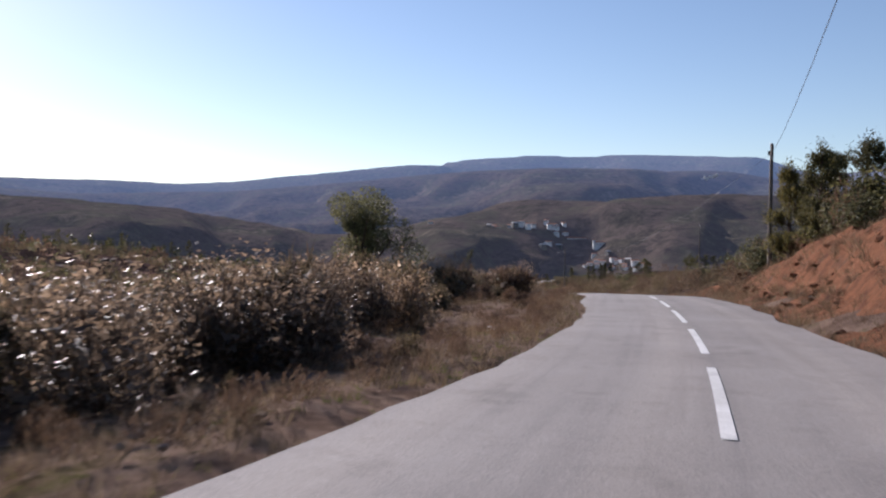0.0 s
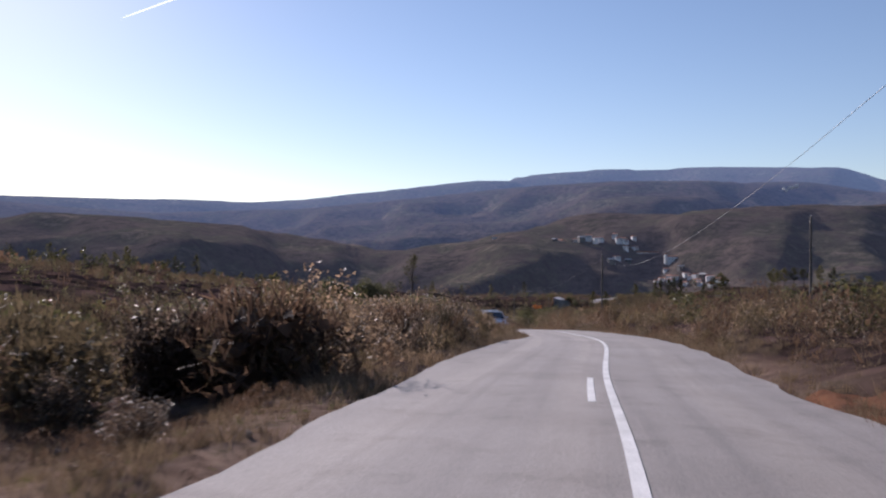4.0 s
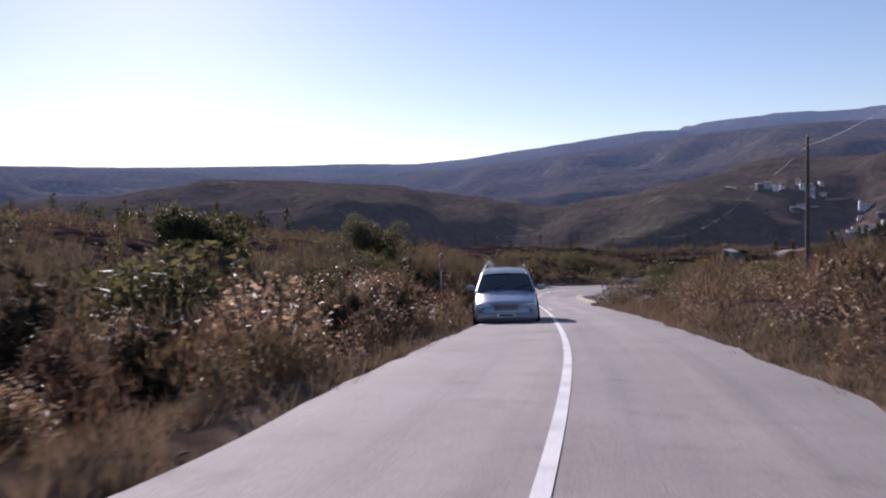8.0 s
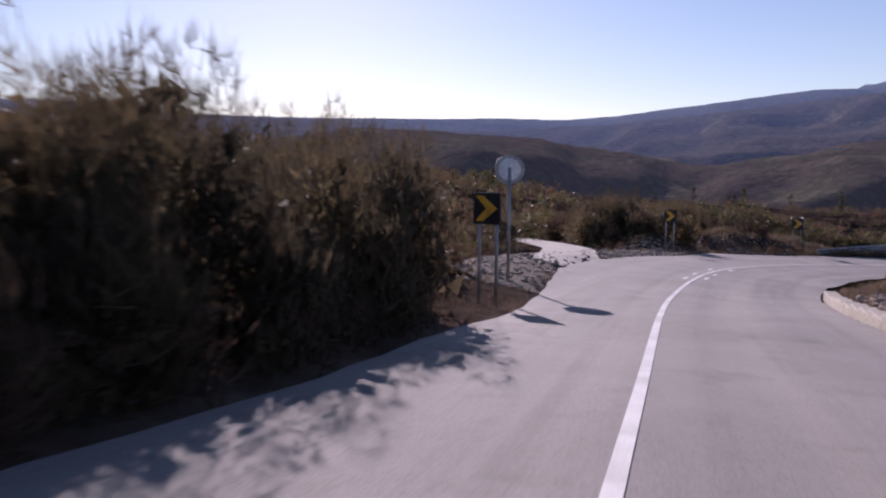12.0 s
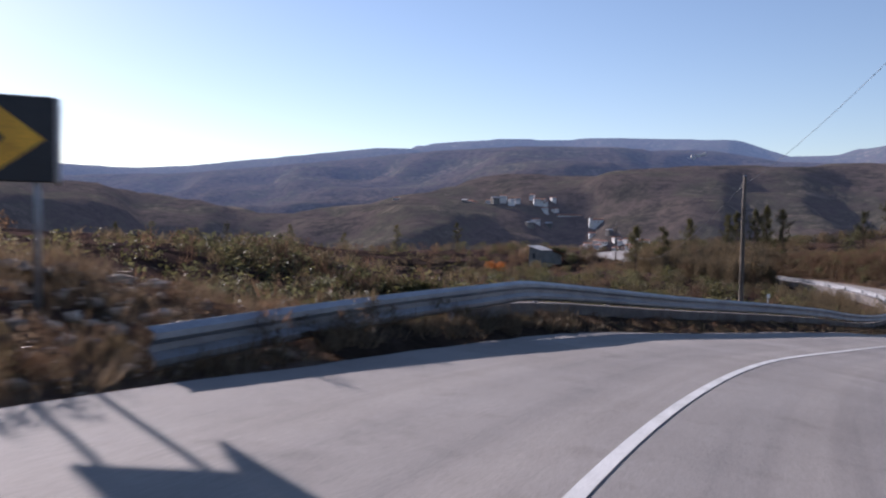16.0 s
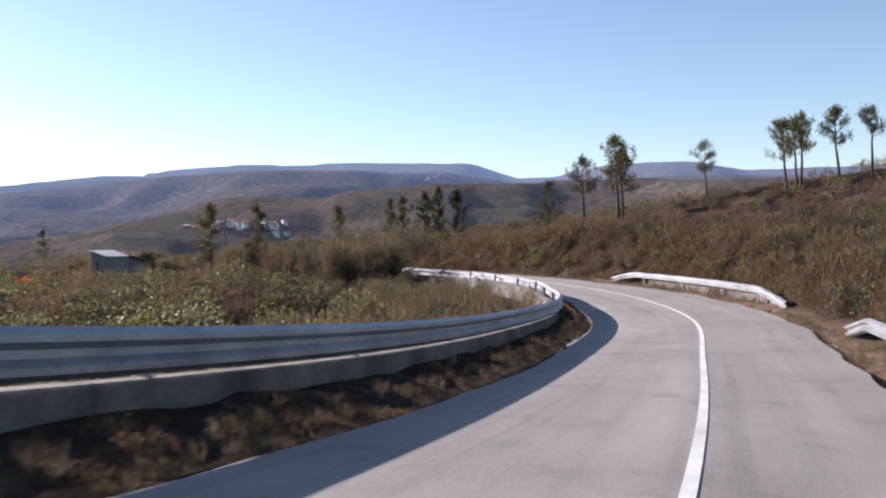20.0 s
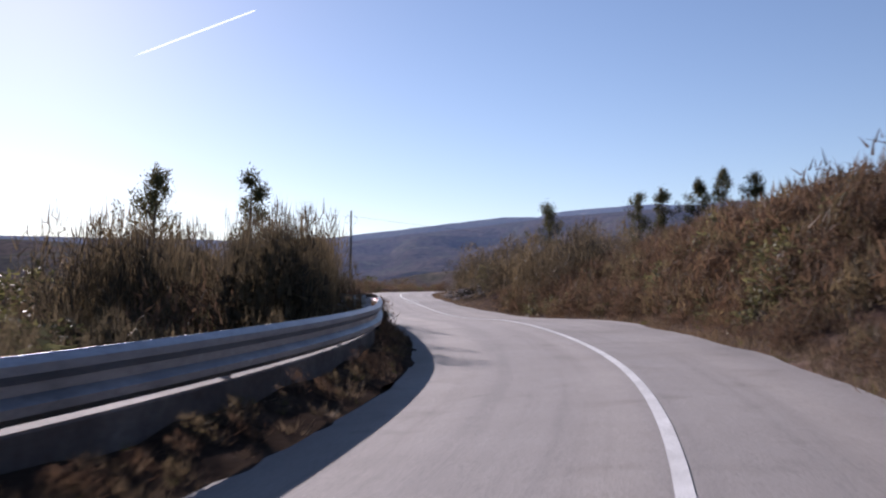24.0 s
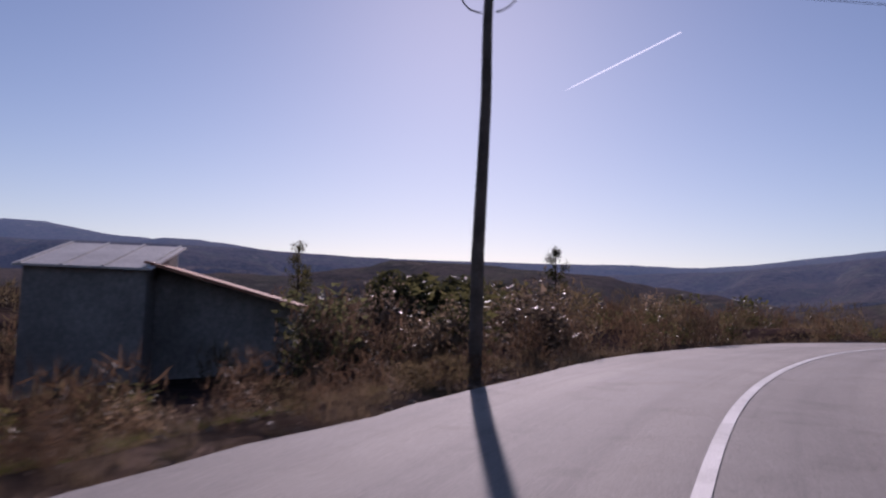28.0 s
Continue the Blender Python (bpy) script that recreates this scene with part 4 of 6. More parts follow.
# ---- the village on the far slope ----
def cottage(x, y, turn, wide, deep, h, roof_mat, label, base=None, windows=3):
    g = ground_at(x, y)
    ob = tagged(empty("house", g, turn), label, "house", "village houses")
    part("wall", a_box((0, 0, h / 2 - 2), (wide, deep, h + 4), 0.03), M_WHITE if roof_mat is not M_ROOF else M_WALL, ob)
    bm = poly([(-deep / 2 - 0.3, 0), (deep / 2 + 0.3, 0), (0, deep * 0.22)], wide + 0.6)
    bmesh.ops.rotate(bm, verts=bm.verts, matrix=Matrix.Rotation(radians(90), 3, "Z"))
    bmesh.ops.translate(bm, verts=bm.verts, vec=(wide / 2 + 0.3, 0, h))
    part("roof", bm, roof_mat, ob)
    for k in range(windows):
        part("window", a_box((-wide / 2 + (k + 0.5) * wide / windows, -deep / 2 - 0.02, h * 0.58), (1.1, 0.1, 1.3)), M_DARK, ob)
    return ob


rng = random.Random(4)
def polar(bearing, r):
    return 10 + r * math.sin(radians(bearing)), 70 + r * math.cos(radians(bearing))


# degrees from +y as seen from the upper road, and distance
cottage(*polar(9.4, 1035), -6, 27, 9, 5.5, M_TILE, "long white village hall with a tiled roof", windows=9)
for k, (bearing, r) in enumerate(((2.9, 1046), (3.3, 1050), (3.9, 1040), (4.4, 1044), (4.8, 1036), (5.3, 1046), (5.8, 1034), (6.2, 1042), (6.9, 962), (7.3, 990), (7.4, 1040), (7.9, 1044), (8.1, 1003),
                                  (10.4, 930), (10.7, 960), (11.3, 918), (11.7, 935), (12.1, 919), (12.4, 912), (12.8, 908), (13.2, 902), (13.7, 890), (14.2, 876), (14.6, 868))):
    cottage(*polar(bearing, r), rng.uniform(-35, 35), rng.uniform(5.5, 9), rng.uniform(4.8, 6.5), rng.uniform(2.8, 4.8), M_TILE if k % 4 else M_ROOF,
            "white village house with a clay tile roof" if k % 4 else "grey village house with a pale sheet roof", windows=2 + k % 2)
for k in range(18):
    bearing = rng.uniform(2.8, 8.6) if k % 2 else rng.uniform(9.9, 14.4)
    r = (1046 if k % 2 else 930 - 13 * (bearing - 10)) + rng.uniform(-22, 14)
    cottage(*polar(bearing, r), rng.uniform(-45, 45), rng.uniform(5, 8), rng.uniform(4.5, 6), rng.uniform(2.6, 4.4), M_TILE, "small white village house with a clay tile roof", windows=2)
x, y = polar(11.05, 990)
church = cottage(x, y, 10, 12, 7, 6, M_TILE, "white village church with a square bell tower", windows=3)
part("tower", a_box((-7.4, 0, 3), (2.8, 2.8, 11), 0.05), M_WHITE, church)
part("spire", tube(bmesh.new(), (-7.4, 0, 8.5), (-7.4, 0, 10.6), 1.9, 0.1, 4), M_TILE, church)
x, y = polar(-1.4, 1129)
cottage(x, y, 0, 8, 6, 3.6, M_TILE, "lone white farmhouse on the hillside")

# pale quarry scar on the far mountain
qx, qy = 748.0, 2322.0
bm = bmesh.new()
for k in range(9):
    bmesh.ops.create_icosphere(bm, subdivisions=1, radius=1.0, matrix=pose(-26 + 6.5 * k, 0, 1.7 * k + 3 * math.sin(k * 2.7), 20 * k, 30 * k, 0) @ Matrix.Diagonal((6, 4, 3.6 + 1.4 * math.sin(k), 1)))
quarry = part("quarry_scar", bm, M_ROOF, None)
quarry.matrix_basis = pose(qx, qy, height(qx, qy) + 3, 0, 0, -18)
tagged(quarry, "pale bare quarry scar on a distant wooded mountain", "quarry", kind="structure")

# ---- vapour trail, far off in the sky ----
def sky_point(bearing, up, r=4300):
    b, e = radians(bearing), radians(up)
    return Vector((20 + r * math.sin(b) * math.cos(e), 160 + r * math.cos(b) * math.cos(e), -9 + r * math.sin(e)))


m_trail, t_, p_ = material("vapour", 1.0, 0, 0.0)
p_.inputs["Base Color"].default_value = (0.9, 0.9, 0.92, 1)
# emission stands in for the sunlight that brightens the trail
p_.inputs["Emission Color"].default_value, p_.inputs["Emission Strength"].default_value = (0.85, 0.9, 1.0, 1), 0.9
bm = bmesh.new()
a, b = sky_point(-19.9, 18.6), sky_point(-27.6, 15.1)
for k in range(10):
    u, v = k / 10, (k + 1) / 10
    tube(bm, a.lerp(b, u), a.lerp(b, v), 3.2 + 3.0 * (u - 1.1 * u * u), 3.2 + 3.0 * (v - 1.1 * v * v) if k < 9 else 0.2, 6)
tagged(part("vapour_trail", bm, m_trail, None), "thin white aircraft vapour trail in a clear sky", "vapour trail", kind="structure")

# ---- the silver estate car in the opposite lane ----
def plain_metal(name, colour, rough=0.3):
    m, t, p = material(name, rough, 0.55, 0.5)
    t.links.new(ramp(t, noise_of(t, 2.5, 4), [(0.3, tuple(v * 0.92 for v in colour)), (0.7, colour)]), p.inputs["Base Color"])
    p.inputs["Coat Weight"].default_value = 0.7
    p.inputs["Coat Roughness"].default_value = 0.08
    return m


M_CAR = plain_metal("silver_blue_paint", (0.36, 0.40, 0.46))
M_TYRE = plain("tyre_rubber", (0.02, 0.02, 0.02), 0.85)
M_RIM = plain("alloy_rim", (0.45, 0.46, 0.48), 0.35, 0.8)
M_TRIM = plain("black_trim", (0.025, 0.025, 0.027), 0.5)
M_LAMP = plain("headlamp_glass", (0.62, 0.64, 0.66), 0.12)
m_glass, t_, p_ = material("car_glass", 0.04, 0, 0.6)
p_.inputs["Base Color"].default_value = (0.015, 0.018, 0.02, 1)
p_.inputs["Coat Weight"].default_value = 1.0


def car(at, turn):
    """Length along -y (front) to +y, 4.5 m long, 1.73 m wide."""
    ob = tagged(empty("estate_car", at, turn), "silver-blue estate car with roof rails standing in the opposite lane", "car")
    # rows along the body: y, half width, belt height, lower edge, half width at belt
    body_rows = [(-2.24, 0.62, 0.56, 0.30), (-2.18, 0.74, 0.66, 0.24), (-1.95, 0.83, 0.74, 0.20), (-1.5, 0.865, 0.82, 0.19), (-1.0, 0.87, 0.90, 0.19),
                 (-0.75, 0.87, 0.93, 0.19), (0.2, 0.87, 0.94, 0.19), (1.2, 0.865, 0.96, 0.19), (1.9, 0.85, 0.98, 0.22), (2.15, 0.80, 0.96, 0.28), (2.25, 0.70, 0.80, 0.36)]
    bm = bmesh.new()
    rings = []
    for y, w, top, low in body_rows:
        pts = [(-w * 0.9, low), (-w, low + 0.10), (-w, low + 0.30), (-w * 0.985, top - 0.10), (-w * 0.90, top), (-w * 0.45, top + 0.035), (0, top + 0.045)]
        pts += [(-x, z) for x, z in reversed(pts[:-1])]
        rings.append([bm.verts.new((x, y, z)) for x, z in pts])
    for r0, r1 in zip(rings, rings[1:]):
        for i in range(len(r0)):
            j = (i + 1) % len(r0)
            bm.faces.new((r0[i], r0[j], r1[j], r1[i]))
    bm.faces.new(rings[0][::-1]), bm.faces.new(rings[-1])
    bmesh.ops.recalc_face_normals(bm, faces=bm.faces)
    body = part("body", bm, M_CAR, ob, "", True)
    cab_rows = [(-0.95, 0.80, 0.92, 0.93), (-0.30, 0.66, 0.93, 1.36), (0.1, 0.63, 0.94, 1.41), (1.2, 0.62, 0.95, 1.40), (1.85, 0.60, 0.97, 1.33), (2.2, 0.70, 0.97, 0.98)]
    bm = bmesh.new()
    rings = []
    for y, w, low, top in cab_rows:
        wl = 0.80
        rings.append([bm.verts.new(v) for v in ((-wl, y, low - 0.03), (-w, y, top - 0.03), (-w * 0.8, y, top + 0.01), (0, y, top + 0.03), (w * 0.8, y, top + 0.01), (w, y, top - 0.03), (wl, y, low - 0.03))])
    for r0, r1 in zip(rings, rings[1:]):
        for i in range(6):
            bm.faces.new((r0[i], r0[i + 1], r1[i + 1], r1[i]))
    bmesh.ops.recalc_face_normals(bm, faces=bm.faces)
    part("cabin", bm, m_glass, ob, "dark reflecting windscreen and windows")
    bm = bmesh.new()
    rr = [(-0.36, 0.655, 1.345), (-0.2, 0.645, 1.385), (0.1, 0.635, 1.42), (1.2, 0.625, 1.41), (1.9, 0.60, 1.34)]
    rings = [[bm.verts.new((x, y, z + dz)) for x, dz in ((-w, -0.02), (-w * 0.8, 0.022), (0, 0.045), (w * 0.8, 0.022), (w, -0.02))] for y, w, z in rr]
    for r0, r1 in zip(rings, rings[1:]):
        for i in range(4):
            bm.faces.new((r0[i], r0[i + 1], r1[i + 1], r1[i]))
    bmesh.ops.solidify(bm, geom=list(bm.faces), thickness=0.03)
    bmesh.ops.recalc_face_normals(bm, faces=bm.faces)
    part("roof_panel", bm, M_CAR, ob, "", True)
    for sx in (-1, 1):
        for y0, z0, y1, z1 in ((-0.95, 0.93, -0.30, 1.38), (0.28, 0.94, 0.24, 1.40), (1.28, 0.95, 1.22, 1.40), (2.1, 0.97, 1.85, 1.34)):
            part("pillar", tube(bmesh.new(), (sx * 0.80, y0, z0), (sx * 0.645, y1, z1), 0.035, 0.03, 6), M_CAR, ob)
        bm = bmesh.new()
        for p, q in (((sx * 0.60, -0.1, 1.44), (sx * 0.58, 0.0, 1.50)), ((sx * 0.58, 0.0, 1.50), (sx * 0.57, 1.7, 1.48)), ((sx * 0.57, 1.7, 1.48), (sx * 0.58, 1.82, 1.38))):
            tube(bm, p, q, 0.02, 0.02, 6)
        part("roof_rail", bm, M_TRIM, ob)
        part("wing_mirror", a_box((sx * 0.98, -0.62, 1.0), (0.24, 0.14, 0.15), 0.04), M_CAR, ob)
        part("headlamp", a_box((sx * 0.58, -2.13, 0.63), (0.42, 0.14, 0.15), 0.03), M_LAMP, ob, "clear glass headlamp")
        part("fog_lamp", a_box((sx * 0.56, -2.215, 0.36), (0.2, 0.06, 0.08), 0.01), M_TRIM, ob)
        part("side_trim", a_box((sx * 0.875, 0.1, 0.52), (0.03, 3.2, 0.06), 0.01), M_TRIM, ob)
        for y in (-1.40, 1.28):
            wheel = part("wheel", tube(bmesh.new(), (sx * 0.66, y, 0.31), (sx * 0.895, y, 0.31), 0.315, 0.315, 24), M_TYRE, ob)
            part("wheel_arch", tube(bmesh.new(), (sx * 0.70, y, 0.34), (sx * 0.882, y, 0.34), 0.375, 0.37, 24), M_TRIM, ob)
            part("rim", tube(bmesh.new(), (sx * 0.80, y, 0.31), (sx * 0.905, y, 0.31), 0.2, 0.2, 20), M_RIM, wheel, "pale alloy rim")
            for k in range(5):
                a = k * 2 * math.pi / 5
                part("spoke_gap", a_box((sx * 0.904, y + 0.12 * math.cos(a), 0.31 + 0.12 * math.sin(a)), (0.012, 0.07, 0.07), 0.01), M_TRIM, wheel)
    part("grille", a_box((0, -2.225, 0.62), (0.62, 0.06, 0.16), 0.02), M_TRIM, ob, "black slatted grille in a bright frame")
    for k in range(4):
        part("grille_bar", a_box((0, -2.262, 0.565 + 0.037 * k), (0.58, 0.012, 0.012)), M_RIM, ob)
    part("bumper", a_box((0, -2.17, 0.40), (1.60, 0.22, 0.20), 0.05), M_CAR, ob)
    part("number_plate", a_box((0, -2.295, 0.42), (0.5, 0.015, 0.11)), M_SIGNWHITE, ob)
    part("plate_marking", a_box((0, -2.306, 0.42), (0.36, 0.006, 0.05)), M_TRIM, ob)
    for x in (-0.35, 0.25):
        part("wiper", tube(bmesh.new(), (x, -0.93, 0.985), (x + 0.45, -0.72, 1.10), 0.01, 0.008, 5), M_TRIM, ob)
    return ob


car(at_road(97.9, 1.38, 0.045), heading(98.2) + 2)

# ---- plants ----
def blades(rng, n, base_r, h0, h1, spread, width, bend, segs=2):
    """Whips: tapering strips rising from a patch of ground, leaning outwards. Returns vertices and quads/triangles as quads."""
    a = rng.uniform(0, 2 * np.pi, n)
    r = base_r * np.sqrt(rng.uniform(0, 1, n))
    bx, by = r * np.cos(a), r * np.sin(a)
    h = rng.uniform(h0, h1, n) * (1 - 0.35 * (r / max(base_r, 0.01))**2)
    lean = spread * (0.3 + r / max(base_r, 0.01)) * rng.uniform(0.4, 1.2, n)
    la = a + rng.normal(0, 0.7, n)
    f = rng.uniform(0, np.pi, n)
    wx, wy = np.cos(f) * width / 2, np.sin(f) * width / 2
    if segs == 0:
        tip = np.stack([bx + np.cos(la) * lean * h, by + np.sin(la) * lean * h, h], 1)
        foot = np.stack([bx, by, 0 * h - 0.06], 1)
        w = np.stack([wx, wy, 0 * wx], 1)
        return np.stack([foot - w, foot + w, tip], 1).reshape(-1, 3), np.arange(n)[:, None] * 3 + np.arange(3)[None, :]
    V, F = [], []
    for k in range(segs + 1):
        u = k / segs
        x = bx + np.cos(la) * lean * h * (u + bend * u * u) / (1 + bend)
        y = by + np.sin(la) * lean * h * (u + bend * u * u) / (1 + bend)
        z = h * u * (1 - 0.15 * bend * u) - 0.08 * (1 - u)
        taper = 1 - 0.75 * u
        V.append(np.stack([x - wx * taper, y - wy * taper, z], 1))
        V.append(np.stack([x + wx * taper, y + wy * taper, z], 1))
    V = np.stack(V, 1).reshape(-1, 3)
    base = np.arange(n)[:, None] * 2 * (segs + 1)
    for k in range(segs):
        F.append(np.concatenate([base + 2 * k, base + 2 * k + 1, base + 2 * k + 3, base + 2 * k + 2], 1))
    return V, np.concatenate(F)


def leaves_at(rng, centres, size, up=0.4, narrow=0.5):
    """A small pointed leaf or shoot at each place, turned at random."""
    n = len(centres)
    d = rng.normal(0, 1, (n, 3))
    d[:, 2] = np.abs(d[:, 2]) * up + 0.1
    d /= np.linalg.norm(d, axis=1)[:, None]
    e = np.cross(d, rng.normal(0, 1, (n, 3)))
    e /= np.linalg.norm(e, axis=1)[:, None] + 1e-9
    s = size * rng.uniform(0.6, 1.35, n)[:, None]
    c = np.asarray(centres)
    e *= narrow * 0.6
    V = np.stack([c - e * s, c + e * s, c + d * s], 1).reshape(-1, 3)
    F = np.arange(n)[:, None] * 3 + np.arange(3)[None, :]
    return V, F


def clump_points(rng, n, radius, h, lobes, flat=1.0):
    """Points in a lumpy crown of several lobes, thicker towards their skins."""
    lc = np.stack([rng.normal(0, radius * 0.5, lobes), rng.normal(0, radius * 0.5, lobes), h * rng.uniform(0.35, 0.85, lobes)], 1)
    lr = radius * rng.uniform(0.35, 0.62, lobes)
    i = rng.randint(0, lobes, n)
    d = rng.normal(0, 1, (n, 3))
    d /= np.linalg.norm(d, axis=1)[:, None]
    r = lr[i] * rng.uniform(0.25, 1.0, n)**0.45
    p = lc[i] + d * r[:, None] * np.array([1, 1, flat * 0.9])
    p[:, 2] = np.maximum(p[:, 2], 0.04)
    return p, lc


def joined(*sets):
    V, F, at = [], [], 0
    for v, f in sets:
        V.append(v), F.append(f + at)
        at += len(v)
    return np.concatenate(V), np.concatenate(F)


def sticks(rng, ends, r0, base=(0, 0, 0)):
    """Flat crossed twigs from the foot of a bush to given places."""
    n = len(ends)
    b = np.tile(np.asarray(base, float), (n, 1)) + rng.normal(0, 0.06, (n, 3)) * [1, 1, 0]
    out = []
    for ax in ((1, 0, 0), (0, 1, 0)):
        w = np.asarray(ax) * r0
        V = np.stack([b - w, b + w, ends + w * 0.3, ends - w * 0.3], 1).reshape(-1, 3)
        out.append((V, np.arange(n)[:, None] * 4 + np.arange(4)[None, :]))
    return joined(*out)


def bush_shape(rng, n, lobes, skin=0.35, tall=1.0):
    """Places in a lumpy unit bush, about 0.5 in radius and 1 high, thicker towards its skin."""
    a = np.arange(lobes) * 2.4 + rng.uniform(0, 6)
    r = 0.30 * np.sqrt((np.arange(lobes) + 0.3) / lobes)
    top = rng.uniform(0.62, 1.0, lobes) * (1 - 0.5 * r)
    wide = rng.uniform(0.17, 0.27, lobes)
    i = rng.randint(0, lobes, n)
    th = rng.uniform(0, 2 * np.pi, n)
    v = rng.uniform(0.02, 1, n)**0.8
    prof = np.sqrt(np.clip(1 - np.clip((v - 0.35) / 0.65, 0, 1)**2.2, 0, 1)) * (0.72 + 0.28 * np.clip(v / 0.35, 0, 1))
    rr = wide[i] * prof * (1 - skin * rng.uniform(0, 1, n)**2)
    return np.stack([r[i] * np.cos(a[i]) + rr * np.cos(th), r[i] * np.sin(a[i]) + rr * np.sin(th), top[i] * v], 1)


def bush_meshes(kind, seed, n, fine=1.0, light=False):
    """fine: the size of shoots and leaves against a bush one metre high."""
    rng = np.random.RandomState(seed)
    mat = {"broom": M_BROOM, "gorse": M_BROOM, "heather": M_HEATHER, "rockrose": M_LEAF, "evergreen": M_GREENLEAF, "olive": M_OLIVE, "rust": M_RUST, "grass": M_GRASS, "greengrass": M_GREENGRASS}[kind]
    if kind in ("grass", "greengrass"):
        return [("blades", mesh_of(kind, *blades(rng, n, 0.34, 0.35, 1.0, 0.55, 0.026, 0.8, 0), mat))]
    if light:
        k = (170 / n)**0.5 * (0.8 if n < 70 or kind == "rockrose" else 1.0)
        big = (0.22 if kind in ("broom", "gorse", "heather") else 0.065 if kind == "rockrose" else 0.10) * k
        whip = kind in ("broom", "gorse", "heather")
        return [("foliage", mesh_of(kind, *leaves_at(rng, bush_shape(rng, n, 6, 0.5), big, 3.2 if whip else 0.6, 0.085 if whip else 0.55), mat))]
    if kind in ("broom", "gorse", "heather"):
        up, size, slim = {"broom": (3.4, 0.17, 0.09), "gorse": (2.6, 0.16, 0.11), "heather": (2.0, 0.13, 0.12)}[kind]
        p = bush_shape(rng, n, 9)
        slim *= 0.62 if fine < 0.5 else 1.0
        shoots = leaves_at(rng, p, size * fine, up, slim)
        tips = p[p[:, 2] > np.percentile(p[:, 2], 72)]
        plumes = leaves_at(rng, tips[: n // 5], size * fine * 1.45, up * 2, slim * 0.7)
        core = leaves_at(rng, bush_shape(rng, n // 5, 9, 0.9) * [0.8, 0.8, 0.82], 0.16 * fine**0.6, 0.8, 0.6)
        sets = (shoots, plumes, core)
    else:
        p = bush_shape(rng, n, 12)
        if kind == "rockrose":                  # leaves in tufts along upright sprigs, brown twigs between
            tips = p[: n // 9]
            p = np.repeat(tips, 9, 0) + rng.normal(0, 1, (len(tips) * 9, 3)) * [0.026, 0.026, 0.06]
        leaves = leaves_at(rng, p, (0.031 if kind == "rockrose" else 0.06) * fine, 0.6, 0.6)
        core = leaves_at(rng, bush_shape(rng, n // 3, 9, 0.9) * [0.78, 0.78, 0.78], 0.08, 0.9, 0.4)
        sets = (leaves, core)
    ends = bush_shape(rng, 34, 9) * [0.95, 0.95, 1]
    return [("foliage", mesh_of(kind, *joined(*sets), mat)), ("wood", mesh_of(kind + "_wood", *sticks(rng, ends, 0.010 * fine), M_TWIG))]


LABELS = {"broom": ("dark broom bush with upright feathery whips", "bush"), "heather": ("brown-purple tree heather bush on dry ground", "bush"),
          "gorse": ("dense dark gorse bush beside the road", "bush"), "rockrose": ("leggy rockrose bush with pale glinting leaves", "bush"),
          "evergreen": ("rounded dark evergreen shrub on the slope", "bush"), "olive": ("grey-green leafy shrub on the slope", "bush"),
          "rust": ("small shrub with rust-orange autumn leaves", "bush"), "tallbroom": ("tall feathery broom bush in a dark roadside thicket", "bush"), "tallgorse": ("tall dense gorse bush in a dark roadside thicket", "bush")}
KINDS, LIGHT = {}, {}
for kind, sizes in (("broom", (760, 700)), ("heather", (700, 640)), ("gorse", (900,)), ("rockrose", (1350, 1250)), ("evergreen", (950,)), ("olive", (950,)), ("rust", (700,))):
    KINDS[kind] = [bush_meshes(kind, 31 + 7 * i + len(kind), n) for i, n in enumerate(sizes)]
    LIGHT[kind] = [bush_meshes(kind, 131 + 7 * i + len(kind), n, 1.0, True) for i, n in enumerate((190, 46, 340))]
for kind, like, n in (("tallbroom", "broom", 1900), ("tallgorse", "gorse", 1700)):
    KINDS[kind] = [bush_meshes(like, 231 + 7 * i, n, 0.36) for i in range(2)]
    LIGHT[kind] = [bush_meshes(like, 241, 640, 0.8, True), bush_meshes(like, 242, 110, 1.0, True)]
for kind, n in (("grass", 30), ("greengrass", 26)):
    KINDS[kind] = LIGHT[kind] = [bush_meshes(kind, 331 + i, n) for i in range(3)]

COUNT, SPARE = {}, {}
for kind in KINDS:
    COUNT[kind], SPARE[kind] = 0, []
LIMIT = {"grass": 0, "greengrass": 0, "broom": 100, "heather": 200, "gorse": 50, "rockrose": 250, "evergreen": 160, "olive": 130, "rust": 20, "tallbroom": 200, "tallgorse": 150}
NAMES = {"evergreen": "evergreen_bush", "olive": "grey_bush", "tallbroom": "broom_bush", "tallgorse": "gorse_bush"}


def plant(kind, x, y, z, h, wide, rng, as_thing=True, sink=0.05, far=0):
    """One plant of that height; wide is its breadth by its height."""
    if h > 1.9 and kind in ("broom", "gorse"):
        kind = "tall" + kind
    thing = as_thing and COUNT[kind] < LIMIT[kind]
    v = rng.randint(len(KINDS[kind])) if thing else rng.randint(3) if "grass" in kind else far if "tall" in kind or far else 2 if h > 1.6 else 0
    m = pose(x, y, z - sink, rng.uniform(-6, 6), rng.uniform(-6, 6), rng.uniform(0, 360)) @ Matrix.Diagonal((wide, wide, h, 1))
    if not thing:
        SPARE[kind].append((v, m))
        return
    COUNT[kind] += 1
    root = new(NAMES.get(kind, kind + "_bush"))
    root.empty_display_size = 0.2
    root.matrix_basis = m
    tagged(root, LABELS[kind][0], LABELS[kind][1], "roadside " + LABELS[kind][0].split()[-2])
    for name, me in KINDS[kind][v]:
        new(name, me).parent = root


